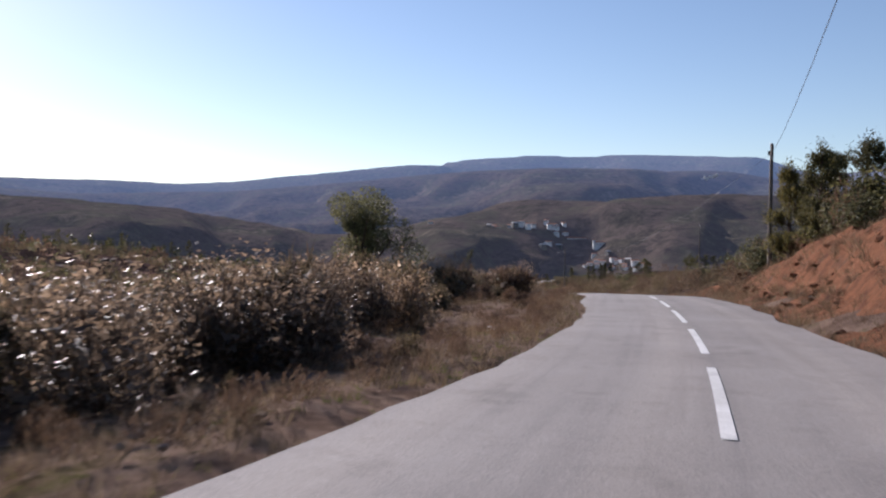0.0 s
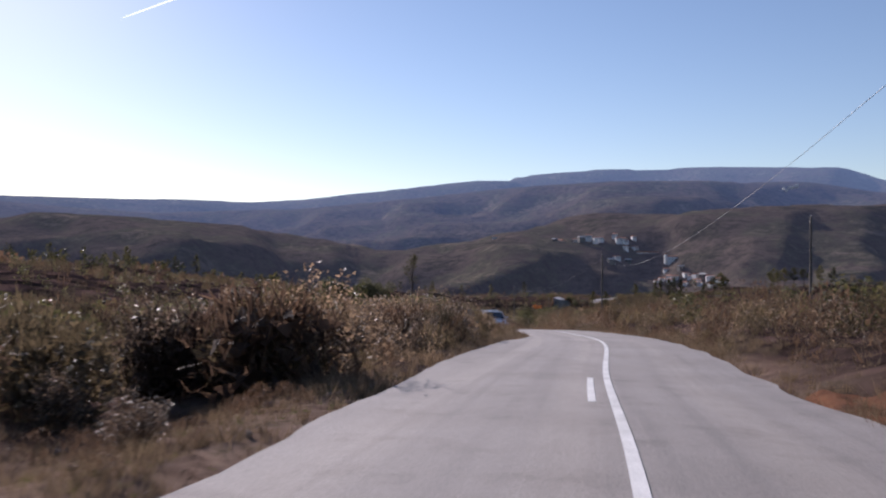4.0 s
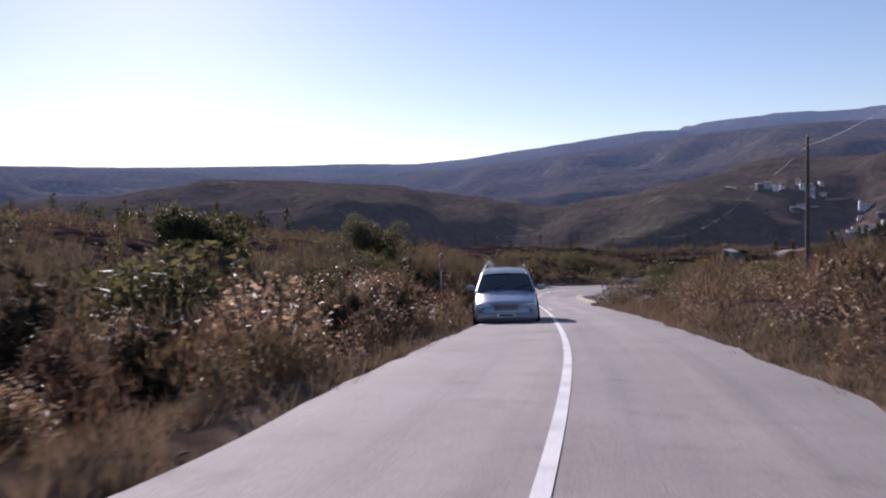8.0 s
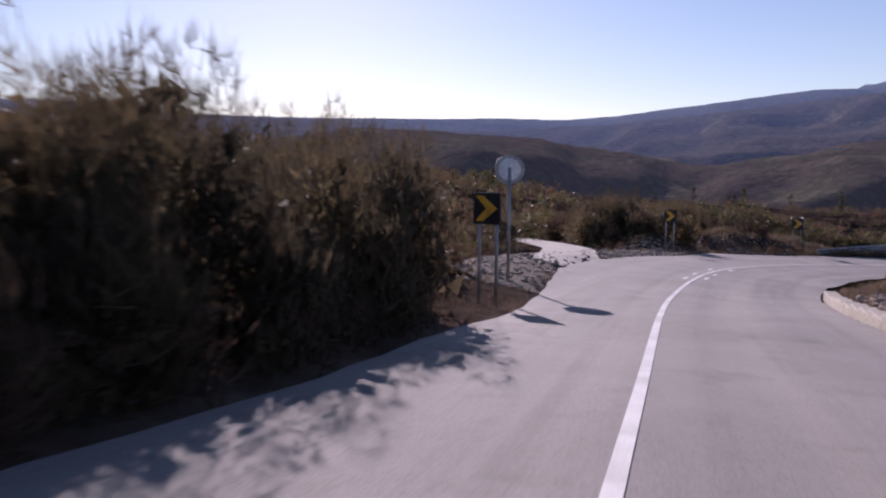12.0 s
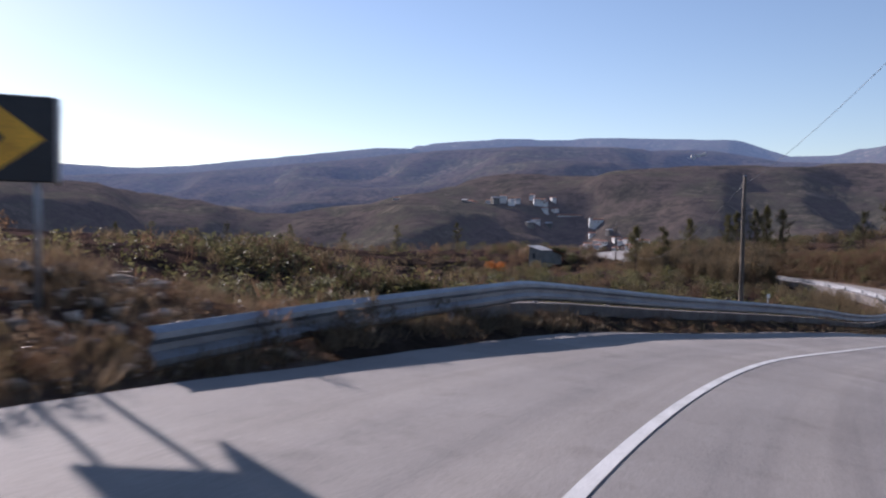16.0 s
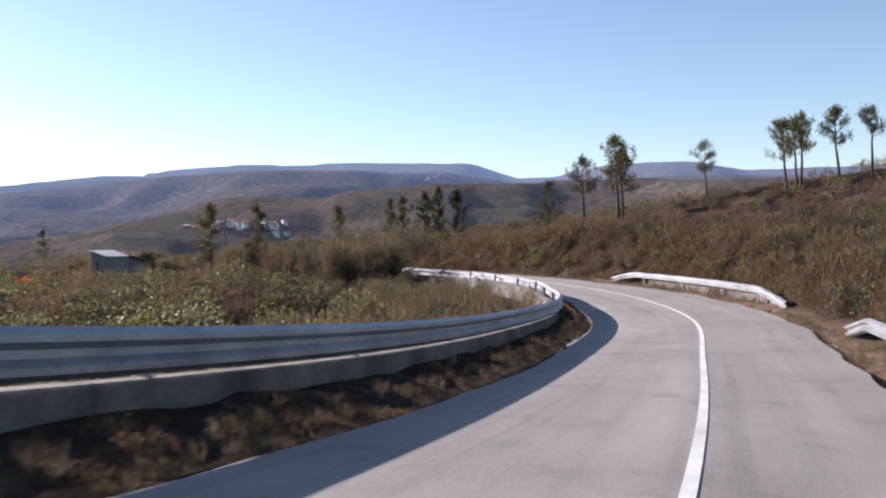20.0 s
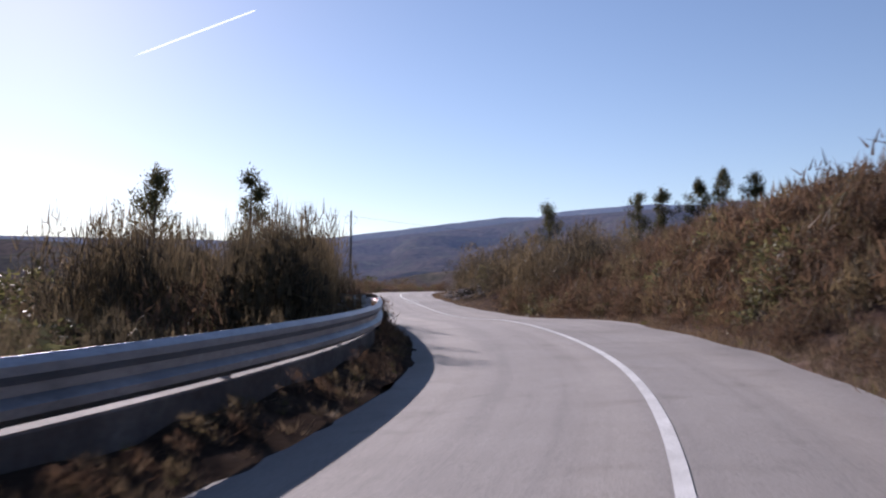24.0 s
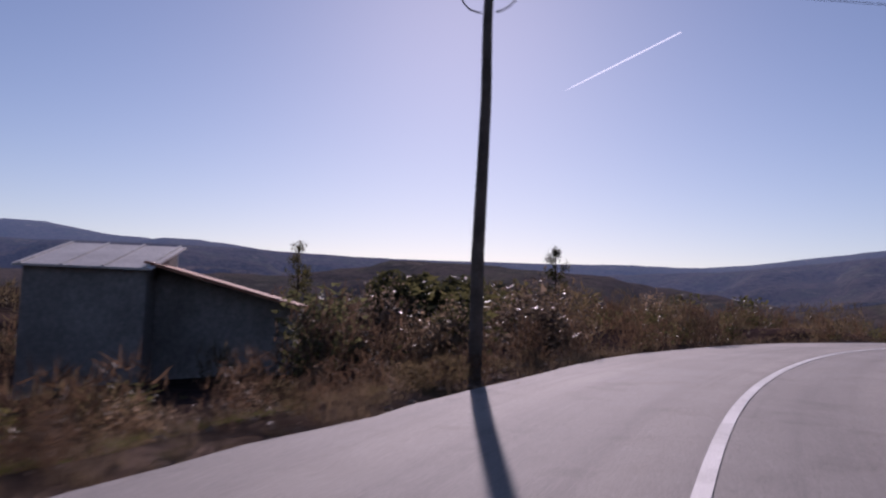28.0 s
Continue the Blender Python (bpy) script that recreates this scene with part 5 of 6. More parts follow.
def foot_z(s, l, x, y):
    """The height on which a weed stands: the earth at the foot of the parapet, or the ground."""
    edge, wall = table(EDGE_LEFT, s) - 0.05, table(WALL_LEFT, s) + 0.05
    u = np.clip((l - edge) / (wall - edge), 0, 1)
    earth = np.interp(s, ALONG, LINE[:, 2]) + lean(s, l) + 0.01 + 0.22 * smooth(0.05, 0.9, u)
    return np.where((s > 187) & (s < 304) & (l > edge) & (l < wall + 0.05), earth, ground_z(x, y))


def places(s, l):
    x = np.interp(s, ALONG, LINE[:, 0]) + l * np.interp(s, ALONG, SIDE[:, 0])
    y = np.interp(s, ALONG, LINE[:, 1]) + l * np.interp(s, ALONG, SIDE[:, 1])
    return x, y


def free(x, y, room):
    """Which places keep clear of road, rails, lane and hut."""
    s, l, _, _ = road_at(x, y)
    edge = np.where(l > 0, table(EDGE_LEFT, s), table(EDGE_RIGHT, s))
    ok = np.abs(l) > edge + room + 0.1
    ok &= ~((s > 183) & (s < 305) & (l > 0) & (l < table(WALL_LEFT, s) + 0.35 + 0.7 * room)) & ~((s > 202) & (s < 269) & (l < 0) & (l > -3.55 - 0.75 * room)) & ~((s > 119) & (s < 166) & (l < 0) & (l > -3.8 - room))
    off, u = side_road(x, y)
    ok &= ~((off < 1.6 + room) & (u < 36))
    return ok & (np.hypot(x - 24.4, y - 305.8) > 3.3 + room)


def zone(s0, s1, l0, l1, count, mix, h0, h1, seed, as_thing=True, breadth=1.0, crest=None):
    """Plants strewn between two places along the road and two offsets (left positive); with a crest, their tops reach about that height."""
    rng = np.random.RandomState(seed)
    kinds, weights = zip(*mix)
    off = rng.uniform(l0, l1, count)
    x, y = places(rng.uniform(s0, s1, count), off)
    pick = rng.choice(len(kinds), count, p=np.array(weights) / sum(weights))
    h = rng.uniform(h0, h1, count)
    z = ground_z(x, y)
    if crest is not None:
        h = crest + h - z
    wide = h * breadth * rng.uniform(0.95, 1.5, count)
    ok = free(x, y, 0.42 * wide)
    for i in np.flatnonzero(ok):
        plant(kinds[pick[i]], x[i], y[i], z[i], h[i], wide[i], rng, as_thing, 0.05, int(abs(off[i]) > 32))


R, B, H, G, E, O = "rockrose", "broom", "heather", "gorse", "evergreen", "olive"
r0 = np.random.RandomState(77)
for x, y, h, w, kind in ((-9.9, 168.2, 2.9, 3.0, G), (-9.6, 168.6, 3.2, 3.0, G), (-11.2, 169.6, 3.0, 2.8, G), (-8.4, 168.2, 2.5, 2.3, G), (-6.4, 168.6, 2.3, 2.4, G), (-5.2, 169.0, 1.9, 2.1, B), (-7.4, 166.6, 1.3, 1.6, B), (-10.4, 167.4, 2.3, 2.4, G), (-7.2, 168.0, 1.5, 1.6, H), (-8.3, 165.4, 1.2, 1.5, H), (-9.0, 166.4, 1.9, 1.9, G), (-9.7, 167.0, 2.2, 2.0, G), (17.0, 303.0, 1.9, 2.4, "rust"), (15.4, 304.4, 1.6, 2.2, "rust"),
                         (22.4, 301.6, 2.0, 2.2, O), (29.0, 307.4, 2.2, 2.4, O), (14.0, 190.0, 1.6, 2.0, B), (9.8, 137.0, 2.4, 2.8, E), (12.5, 141.5, 2.8, 3.0, E)):
    plant(kind, x, y, height(x, y), h, w, r0)
# left of the road, from the top down
zone(-6, 18, 5.6, 11.0, 60, [(R, 6), (B, 1), (H, 1)], 1.1, 2.0, 1)
zone(-6, 30, 11.0, 28.0, 60, [(R, 3), (B, 3), (H, 2)], 1.3, 2.1, 2)
zone(18, 46, 5.6, 11.0, 30, [(B, 2), (R, 3), (H, 3)], 0.4, 1.0, 3)
zone(27, 50, 6.8, 18.0, 46, [(B, 5), (H, 2)], 1.5, 2.5, 26)
zone(26, 50, 12.0, 30.0, 44, [(B, 4), (E, 2), (H, 2)], 1.2, 2.2, 4)
zone(-4, 44, 3.7, 6.4, 22, [(R, 2), (H, 3), (B, 1)], 0.25, 0.6, 5)
zone(46, 72, 4.8, 9.0, 62, [(R, 6), (B, 2), (H, 2)], 1.3, 2.4, 6)
zone(46, 76, 9.0, 26.0, 96, [(R, 3), (B, 4), (E, 3), (H, 2)], 1.8, 2.9, 7)
zone(72, 101, 3.8, 6.8, 46, [(B, 3), (R, 4), (H, 2)], 0.8, 1.9, 8)
zone(74, 104, 6.4, 18.0, 62, [(B, 4), (G, 3), (E, 2), (R, 2)], 1.9, 3.0, 9)
zone(100, 121, 6.6, 18.0, 60, [(G, 4), (B, 3), (E, 2)], 2.4, 3.4, 10)
zone(101, 119, 6.2, 8.4, 26, [(H, 3), (R, 2), (B, 2)], 0.6, 1.3, 29)
zone(116, 139, 3.9, 8.5, 66, [(G, 5), (B, 4)], 2.7, 3.9, 11, breadth=0.62)
zone(117, 139, 8.0, 18.0, 34, [(G, 4), (B, 3), (E, 1)], 2.8, 3.8, 12, False)
zone(138, 146, 7.2, 18.0, 10, [(G, 3), (B, 3)], 1.8, 2.6, 13)
zone(137, 148, 5.4, 11.0, 46, [(H, 3), (R, 2), (B, 2)], 0.4, 1.2, 30)
zone(150, 180, 16.0, 46.0, 90, [(B, 3), (E, 3), (H, 3)], 1.0, 2.0, 14)
zone(160, 190, 11.0, 24.0, 40, [(B, 3), (H, 3), (E, 1)], 1.1, 2.2, 15)
zone(164, 187, 6.4, 10.0, 26, [(H, 3), (R, 1)], 0.4, 0.9, 16)
zone(168, 183, 9.0, 14.0, 26, [(G, 3), (B, 3)], 2.2, 3.0, 43, breadth=0.8)
zone(192, 262, 6.4, 20.0, 110, [(B, 4), (E, 3), (O, 2), (H, 2)], 1.0, 2.2, 17)
zone(196, 262, 18.0, 48.0, 120, [(B, 3), (E, 3), (O, 3), (H, 2)], 1.2, 2.6, 18)
zone(244, 285, 4.8, 12.0, 90, [(B, 1)], -0.6, 0.0, 19, breadth=0.6, crest=-18.1)
zone(284, 311, 5.1, 7.2, 110, [(G, 4), (B, 5)], -0.6, 0.2, 20, breadth=0.44, crest=-15.75)
zone(307, 312.5, 4.6, 6.9, 22, [(G, 3), (B, 6)], -0.5, 0.3, 27, breadth=0.42, crest=-15.3)
zone(312, 322, 6.0, 9.2, 30, [(B, 4), (H, 3)], 0.8, 1.4, 28)
zone(284, 311, 7.0, 11.0, 95, [(G, 4), (B, 5)], -0.8, 0.2, 24, breadth=0.5, crest=-15.85)
zone(307, 313, 4.8, 9.0, 14, [(G, 3), (B, 6)], 1.9, 2.6, 25, breadth=0.6)
zone(304.5, 313, 4.0, 6.1, 16, [(H, 6), (B, 1)], 1.1, 1.8, 21)
zone(312, 328, 4.2, 10.0, 60, [(R, 1), (H, 4), (B, 2)], 0.35, 0.9, 22)
zone(326, 352, 5.2, 22.0, 60, [(H, 2), (B, 3), (E, 2), (R, 2)], 1.2, 2.4, 23)


def edge_row(s0, s1, side, gap, count, mix, h0, h1, breadth, seed, as_thing=True):
    """Plants in a ragged row that spill up to the edge of the road."""
    rng = np.random.RandomState(seed)
    kinds, weights = zip(*mix)
    s = np.sort(rng.uniform(s0, s1, count))
    l = table(EDGE_LEFT if side > 0 else EDGE_RIGHT, s) + gap + rng.uniform(0, 0.35, count)
    x, y = places(s, side * l)
    z = foot_z(s, side * l, x, y)
    for i in range(count):
        h = rng.uniform(h0, h1)
        plant(kinds[rng.choice(len(kinds), p=np.array(weights) / sum(weights))], x[i], y[i], z[i], h, h * breadth * rng.uniform(0.8, 1.25), rng, as_thing)


edge_row(116.5, 137.5, 1, 0.75, 40, [(G, 3), (B, 3), (H, 2)], 1.1, 1.85, 0.8, 501)
edge_row(117.5, 136, 1, 0.3, 50, [(H, 3), (B, 2)], 0.4, 0.9, 1.1, 502, False)
edge_row(48, 100, 1, 0.8, 60, [(R, 3), (H, 2), (B, 2)], 0.5, 1.1, 1.1, 503, False)
edge_row(268, 303, -1, 0.8, 70, [(H, 4), (B, 3), (O, 1)], 0.4, 0.9, 1.2, 504, False)
edge_row(268, 306, -1, 1.7, 90, [(H, 4), (B, 3), (O, 1)], 0.6, 1.2, 1.2, 505, False)
edge_row(304, 312, 1, 0.7, 22, [(H, 3), (G, 1), (B, 2)], 0.5, 1.2, 0.9, 506)
edge_row(302.5, 307, 1, 0.4, 14, [(R, 3), (H, 2)], 0.8, 1.3, 0.75, 515)
edge_row(306, 312, 1, 0.9, 14, [(R, 3), (H, 1)], 1.0, 1.6, 0.7, 516)
edge_row(312, 326, 1, 0.5, 40, [(H, 3), (R, 1), (B, 2)], 0.2, 0.5, 1.3, 507, False)
edge_row(326, 352, 1, 0.8, 40, [(H, 3), (B, 2), (E, 1)], 0.5, 1.1, 1.1, 508, False)
edge_row(56, 118, -1, 0.6, 90, [(R, 2), (H, 2), (B, 2)], 0.4, 0.9, 1.1, 509, False)
edge_row(192, 288, 1, 0.2, 300, [(H, 4), (B, 2), (R, 1)], 0.12, 0.4, 1.1, 510, False)
edge_row(177, 191, 1, 0.45, 34, [(H, 4), (B, 2), (R, 1)], 0.3, 0.75, 0.9, 514, False)
edge_row(286, 305, 1, 0.5, 70, [(H, 4), (B, 3), (R, 1)], 0.4, 0.9, 1.0, 511, False)
edge_row(230, 256, -1, 1.3, 80, [(H, 4), (B, 3), (O, 1)], 0.4, 0.9, 1.2, 512, False)
edge_row(256, 269, -1, 1.3, 60, [(H, 4), (B, 3)], 0.5, 1.0, 1.2, 513, False)
# along both sides of the lane at the bend
rng = np.random.RandomState(520)
for k in range(230):
    i = rng.randint(12, len(LANE) - 4)
    w = rng.uniform(2.0, 8.0) if k < 190 else -rng.uniform(2.0, 3.4)
    x, y = LANE[i] + lane_side[i] * w
    h = rng.uniform(0.5, 1.0) if w > 0 else rng.uniform(0.15, 0.35)
    wide = h * rng.uniform(0.9, 1.3)
    if side_road(np.array([x]), np.array([y]))[0][0] > 1.5 + 0.3 * wide:
        plant((R, R, H, B)[rng.randint(4)] if w < 4 else (H, B, E)[rng.randint(3)], x, y, height(x, y), h, wide, rng, k % 3 == 0)
# right of the road
zone(-6, 34, -16.0, -5.8, 44, [(B, 2), (E, 2), (H, 2)], 1.0, 2.4, 31)
zone(30, 58, -14.0, -4.2, 56, [(H, 4), (B, 2), (R, 1)], 0.6, 1.4, 32)
zone(54, 118, -9.0, -4.2, 110, [(R, 4), (B, 3), (H, 2)], 0.9, 1.7, 33)
zone(54, 118, -24.0, -9.0, 80, [(B, 4), (E, 2), (H, 2)], 1.3, 2.3, 34)
zone(120, 150, -20.0, -6.8, 46, [(B, 3), (E, 2), (R, 2)], 1.0, 2.1, 35)
zone(150, 205, -18.0, -4.3, 60, [(H, 3), (B, 2), (R, 1)], 0.5, 1.3, 36)
zone(205, 262, -14.0, -4.8, 80, [(H, 3), (B, 5), (E, 2)], 0.7, 1.5, 37)
zone(205, 300, -38.0, -12.0, 150, [(H, 3), (B, 5), (E, 2)], 0.8, 1.7, 38)
zone(262, 304, -8.0, -4.6, 70, [(H, 4), (B, 4)], 0.9, 1.6, 39)
zone(300, 326, -12.0, -3.8, 54, [(B, 5), (G, 3), (R, 1)], 2.3, 3.8, 40, breadth=0.7)
zone(326, 356, -14.0, -3.6, 40, [(B, 3), (E, 2)], 1.0, 2.0, 41)
zone(6, 44, -8.6, -5.0, 76, [(O, 3), (H, 2), (E, 3), (B, 2)], 0.9, 1.9, 42)
# the slopes farther out: lighter plants, uncounted
zone(-20, 60, 18.0, 118.0, 520, [(B, 4), (H, 4), (E, 2), (O, 1)], 1.0, 2.4, 201, False)
zone(44, 150, 16.0, 108.0, 720, [(B, 4), (H, 3), (E, 3), (O, 1)], 1.2, 2.8, 202, False)
zone(150, 200, 14.0, 118.0, 800, [(B, 4), (H, 4), (E, 2), (O, 1)], 1.0, 2.4, 203, False)
zone(192, 300, 5.6, 68.0, 1250, [(B, 3), (E, 4), (O, 3), (H, 2)], 0.9, 2.4, 204, False)
zone(198, 262, 6.4, 28.0, 300, [(E, 4), (O, 4)], 1.6, 2.8, 205, False, breadth=0.6)
zone(216, 256, 6.6, 22.0, 110, [(E, 4), (O, 4)], 2.3, 3.5, 216, breadth=0.75)
zone(300, 372, 22.0, 78.0, 420, [(B, 3), (E, 3), (H, 3)], 1.0, 2.2, 206, False)
zone(318, 366, 7.2, 24.0, 260, [(B, 3), (E, 2), (H, 4)], 0.6, 1.4, 213, False)
zone(-20, 60, -68.0, -7.2, 300, [(B, 4), (E, 3), (H, 3)], 1.0, 2.4, 207, False)
zone(50, 150, -88.0, -7.2, 800, [(B, 4), (E, 3), (H, 3)], 1.0, 2.5, 208, False)
zone(148, 206, -68.0, -5.2, 650, [(B, 3), (E, 2), (H, 4), (O, 1)], 0.6, 1.8, 209, False)
zone(203, 306, -16.0, -3.7, 1300, [(B, 6), (H, 4), (E, 2)], 0.6, 1.3, 210, False)
zone(205, 306, -7.6, -3.4, 1300, [(B, 5), (H, 6), (O, 2)], 0.7, 1.35, 214, False)
zone(203, 306, -73.0, -14.0, 1000, [(B, 6), (H, 3), (E, 3)], 0.7, 1.5, 211, False)
zone(262, 296, -9.0, -3.7, 420, [(B, 4), (H, 5), (O, 1)], 0.5, 1.2, 215, False)
zone(300, 372, -58.0, -4.8, 380, [(B, 4), (E, 3), (H, 3)], 1.0, 2.2, 212, False)


# grass and low litter along the verges
def verge(s0, s1, side, near, far, count, h0, h1, seed, kind="grass"):
    rng = np.random.RandomState(seed)
    s = rng.uniform(s0, s1, count)
    l = table(EDGE_LEFT if side > 0 else EDGE_RIGHT, s) + near + (far - near) * rng.uniform(0, 1, count)**1.4
    x, y = places(s, side * l)
    off, u = side_road(x, y)
    h = 0.75 * rng.uniform(h0, h1, count)
    z = foot_z(s, side * l, x, y)
    for i in np.flatnonzero(~((off < 1.8) & (u < 75))):
        plant(kind, x[i], y[i], z[i], h[i], h[i] * rng.uniform(1.0, 1.9), rng, False, 0.02)


verge(-8, 46, 1, 0.5, 6.5, 1100, 0.12, 0.36, 101)
verge(-8, 46, 1, 0.15, 2.4, 700, 0.06, 0.16, 102, "greengrass")
verge(44, 104, 1, 0.1, 3.0, 900, 0.2, 0.6, 103)
verge(99, 122, 1, 0.3, 7.0, 460, 0.12, 0.4, 104)
verge(99, 122, 1, 0.5, 6.5, 800, 0.1, 0.26, 105, "greengrass")
verge(99, 120, 1, 2.4, 5.5, 160, 0.2, 0.5, 130, "heather")
verge(118, 150, 1, 0.1, 1.6, 180, 0.1, 0.3, 106)
verge(166, 190, 1, 0.3, 7.0, 620, 0.2, 0.6, 107)
verge(166, 186, 1, 2.6, 6.0, 520, 0.45, 0.85, 120)
verge(160, 168, 1, 2.5, 7.0, 160, 0.2, 0.5, 117)
verge(182, 197, 1, 0.3, 2.4, 420, 0.25, 0.6, 131)
verge(166, 190, 1, 0.6, 4.5, 200, 0.2, 0.5, 132, "heather")
verge(190, 305, 1, 0.1, 1.2, 800, 0.15, 0.4, 108)
verge(196, 305, 1, 0.05, 0.9, 340, 0.07, 0.2, 109, "greengrass")
verge(300, 352, 1, 0.1, 6.0, 620, 0.15, 0.5, 110)
verge(300, 330, 1, 1.0, 14.0, 360, 0.08, 0.2, 111, "greengrass")
verge(311, 321, 1, 1.2, 3.6, 420, 0.1, 0.22, 121, "greengrass")
verge(-8, 46, 1, 0.6, 6.5, 650, 0.15, 0.5, 122, "heather")
verge(-8, 46, 1, 0.1, 6.0, 1300, 0.15, 0.45, 123)
verge(-8, 44, -1, 0.2, 5.0, 1100, 0.2, 0.6, 124)
verge(-8, 44, -1, 0.6, 5.0, 260, 0.2, 0.5, 125, "heather")
verge(240, 290, -1, 0.05, 1.6, 700, 0.15, 0.45, 126)
verge(240, 290, -1, 0.05, 1.2, 260, 0.1, 0.25, 127, "greengrass")
verge(255, 300, -1, 0.5, 2.6, 260, 0.3, 0.7, 128, "heather")
verge(306, 330, 1, 0.1, 4.5, 500, 0.15, 0.4, 129)
verge(-8, 46, -1, 0.1, 1.4, 420, 0.12, 0.4, 112)
verge(-8, 42, -1, 0.7, 5.0, 700, 0.15, 0.45, 119)
verge(30, 62, -1, 0.1, 3.5, 420, 0.15, 0.5, 118)
verge(56, 122, -1, 0.1, 2.2, 900, 0.25, 0.7, 113)
verge(120, 205, -1, 0.6, 4.0, 620, 0.2, 0.6, 114)
verge(204, 262, -1, 0.05, 0.5, 300, 0.1, 0.3, 115)
verge(262, 356, -1, 0.1, 3.0, 760, 0.2, 0.6, 116)

# all the uncounted rest of each kind becomes one sheet of growth
STUFF = {"grass": ("dry_grass", "dry straw-coloured grass along the verges", "grass"), "greengrass": ("green_grass", "short green grass in the verges", "grass"),
         "broom": ("broom_scrub", "dark broom scrub covering the slopes", "scrub"), "heather": ("heather_scrub", "brown-purple heather scrub on the slopes", "scrub"),
         "gorse": ("gorse_scrub", "dense gorse thickets on the slopes", "scrub"), "rockrose": ("rockrose_scrub", "rockrose scrub with glinting leaves", "scrub"),
         "evergreen": ("evergreen_scrub", "dark evergreen shrubs on the slopes", "scrub"), "olive": ("grey_scrub", "grey-green shrubs on the slopes", "scrub"), "rust": ("rust_scrub", "rust-leaved shrubs", "scrub"),
         "tallbroom": ("broom_thicket", "tall dark broom thickets", "scrub"), "tallgorse": ("gorse_thicket", "tall dark gorse thickets", "scrub")}


def arrays(me):
    v = np.zeros(len(me.vertices) * 3, np.float32)
    me.vertices.foreach_get("co", v)
    f = np.zeros(len(me.loops), np.int32)
    me.loops.foreach_get("vertex_index", f)
    return v.reshape(-1, 3), f.reshape(-1, 3)


for kind, spare in SPARE.items():
    if not spare:
        continue
    src = [arrays(v[0][1]) for v in LIGHT[kind]]
    V, F, at = [], [], 0
    for v, m in spare:
        mv, mf = src[v]
        mm = np.array(m)
        V.append(mv @ mm[:3, :3].T + mm[:3, 3]), F.append(mf + at)
        at += len(mv)
    name, label, cat = STUFF[kind]
    tagged(new(name, mesh_of(name, np.concatenate(V), np.concatenate(F), LIGHT[kind][0][0][1].materials[0])), label, cat, kind="stuff")

# woods on the slopes beyond: many small crowns, uncounted
def woods(name, label, mat, count, r0, r1, h0, h1, seed, per, narrow, thick, out0=230, out1=5000, leaf=0.42):
    """Crowns between two distances from the middle of the place, in stands with clearings between."""
    rng = np.random.RandomState(seed)
    a, r = rng.uniform(-1.9, 1.7, count * 3), r0 + (r1 - r0) * rng.uniform(0, 1, count * 3)**1.25
    x, y = CENTRE[0] + r * np.sin(a), CENTRE[1] + r * np.cos(a)
    _, l, _, _ = road_at(x, y)
    ok = (waves(x, y, 160, seed, 4) > thick) & (np.abs(l) > out0) & (np.abs(l) < out1)
    x, y, r = x[ok][:count], y[ok][:count], r[ok][:count]
    z = ground_z(x, y)
    h = rng.uniform(h0, h1, len(x))
    p = bush_shape(rng, len(x) * per, 7, 0.6).reshape(len(x), per, 3) * h[:, None, None] * [narrow, narrow, 1] + np.stack([x, y, z - 0.2], 1)[:, None, :]
    V, F = leaves_at(rng, p.reshape(-1, 3), 1.0, 1.2, 0.6)
    V = V.reshape(len(x), per * 3, 3)
    c = p.reshape(-1, 1, 3)
    V = (V.reshape(-1, 3, 3) - c) * (leaf * np.repeat(h, per))[:, None, None] + c
    tagged(new(name, mesh_of(name, V.reshape(-1, 3), F, mat)), label, "woodland", kind="stuff")


woods("pine_wood", "dark pine woods on the slopes of the valley", M_NEEDLE, 5000, 60, 680, 2.6, 6.0, 301, 13, 0.8, -0.05, leaf=0.28)
woods("pine_stand", "dark pines standing on the nearer slopes", M_NEEDLE, 900, 60, 330, 3.0, 5.5, 311, 46, 0.6, 0.0, 95, 240, 0.15)
woods("oak_scrub", "brown oak scrub on the nearer slopes", M_HEATHER, 1300, 60, 330, 2.0, 4.0, 312, 40, 1.1, -0.2, 90, 240, 0.17)
woods("oak_wood", "brown leafless oak woods on the hillsides", M_HEATHER, 7000, 60, 680, 2.2, 5.0, 302, 12, 1.2, -0.3, leaf=0.28)
woods("olive_grove", "grey-green groves on the valley floor", M_OLIVE, 2500, 60, 680, 3.0, 5.0, 303, 9, 1.0, 0.1)


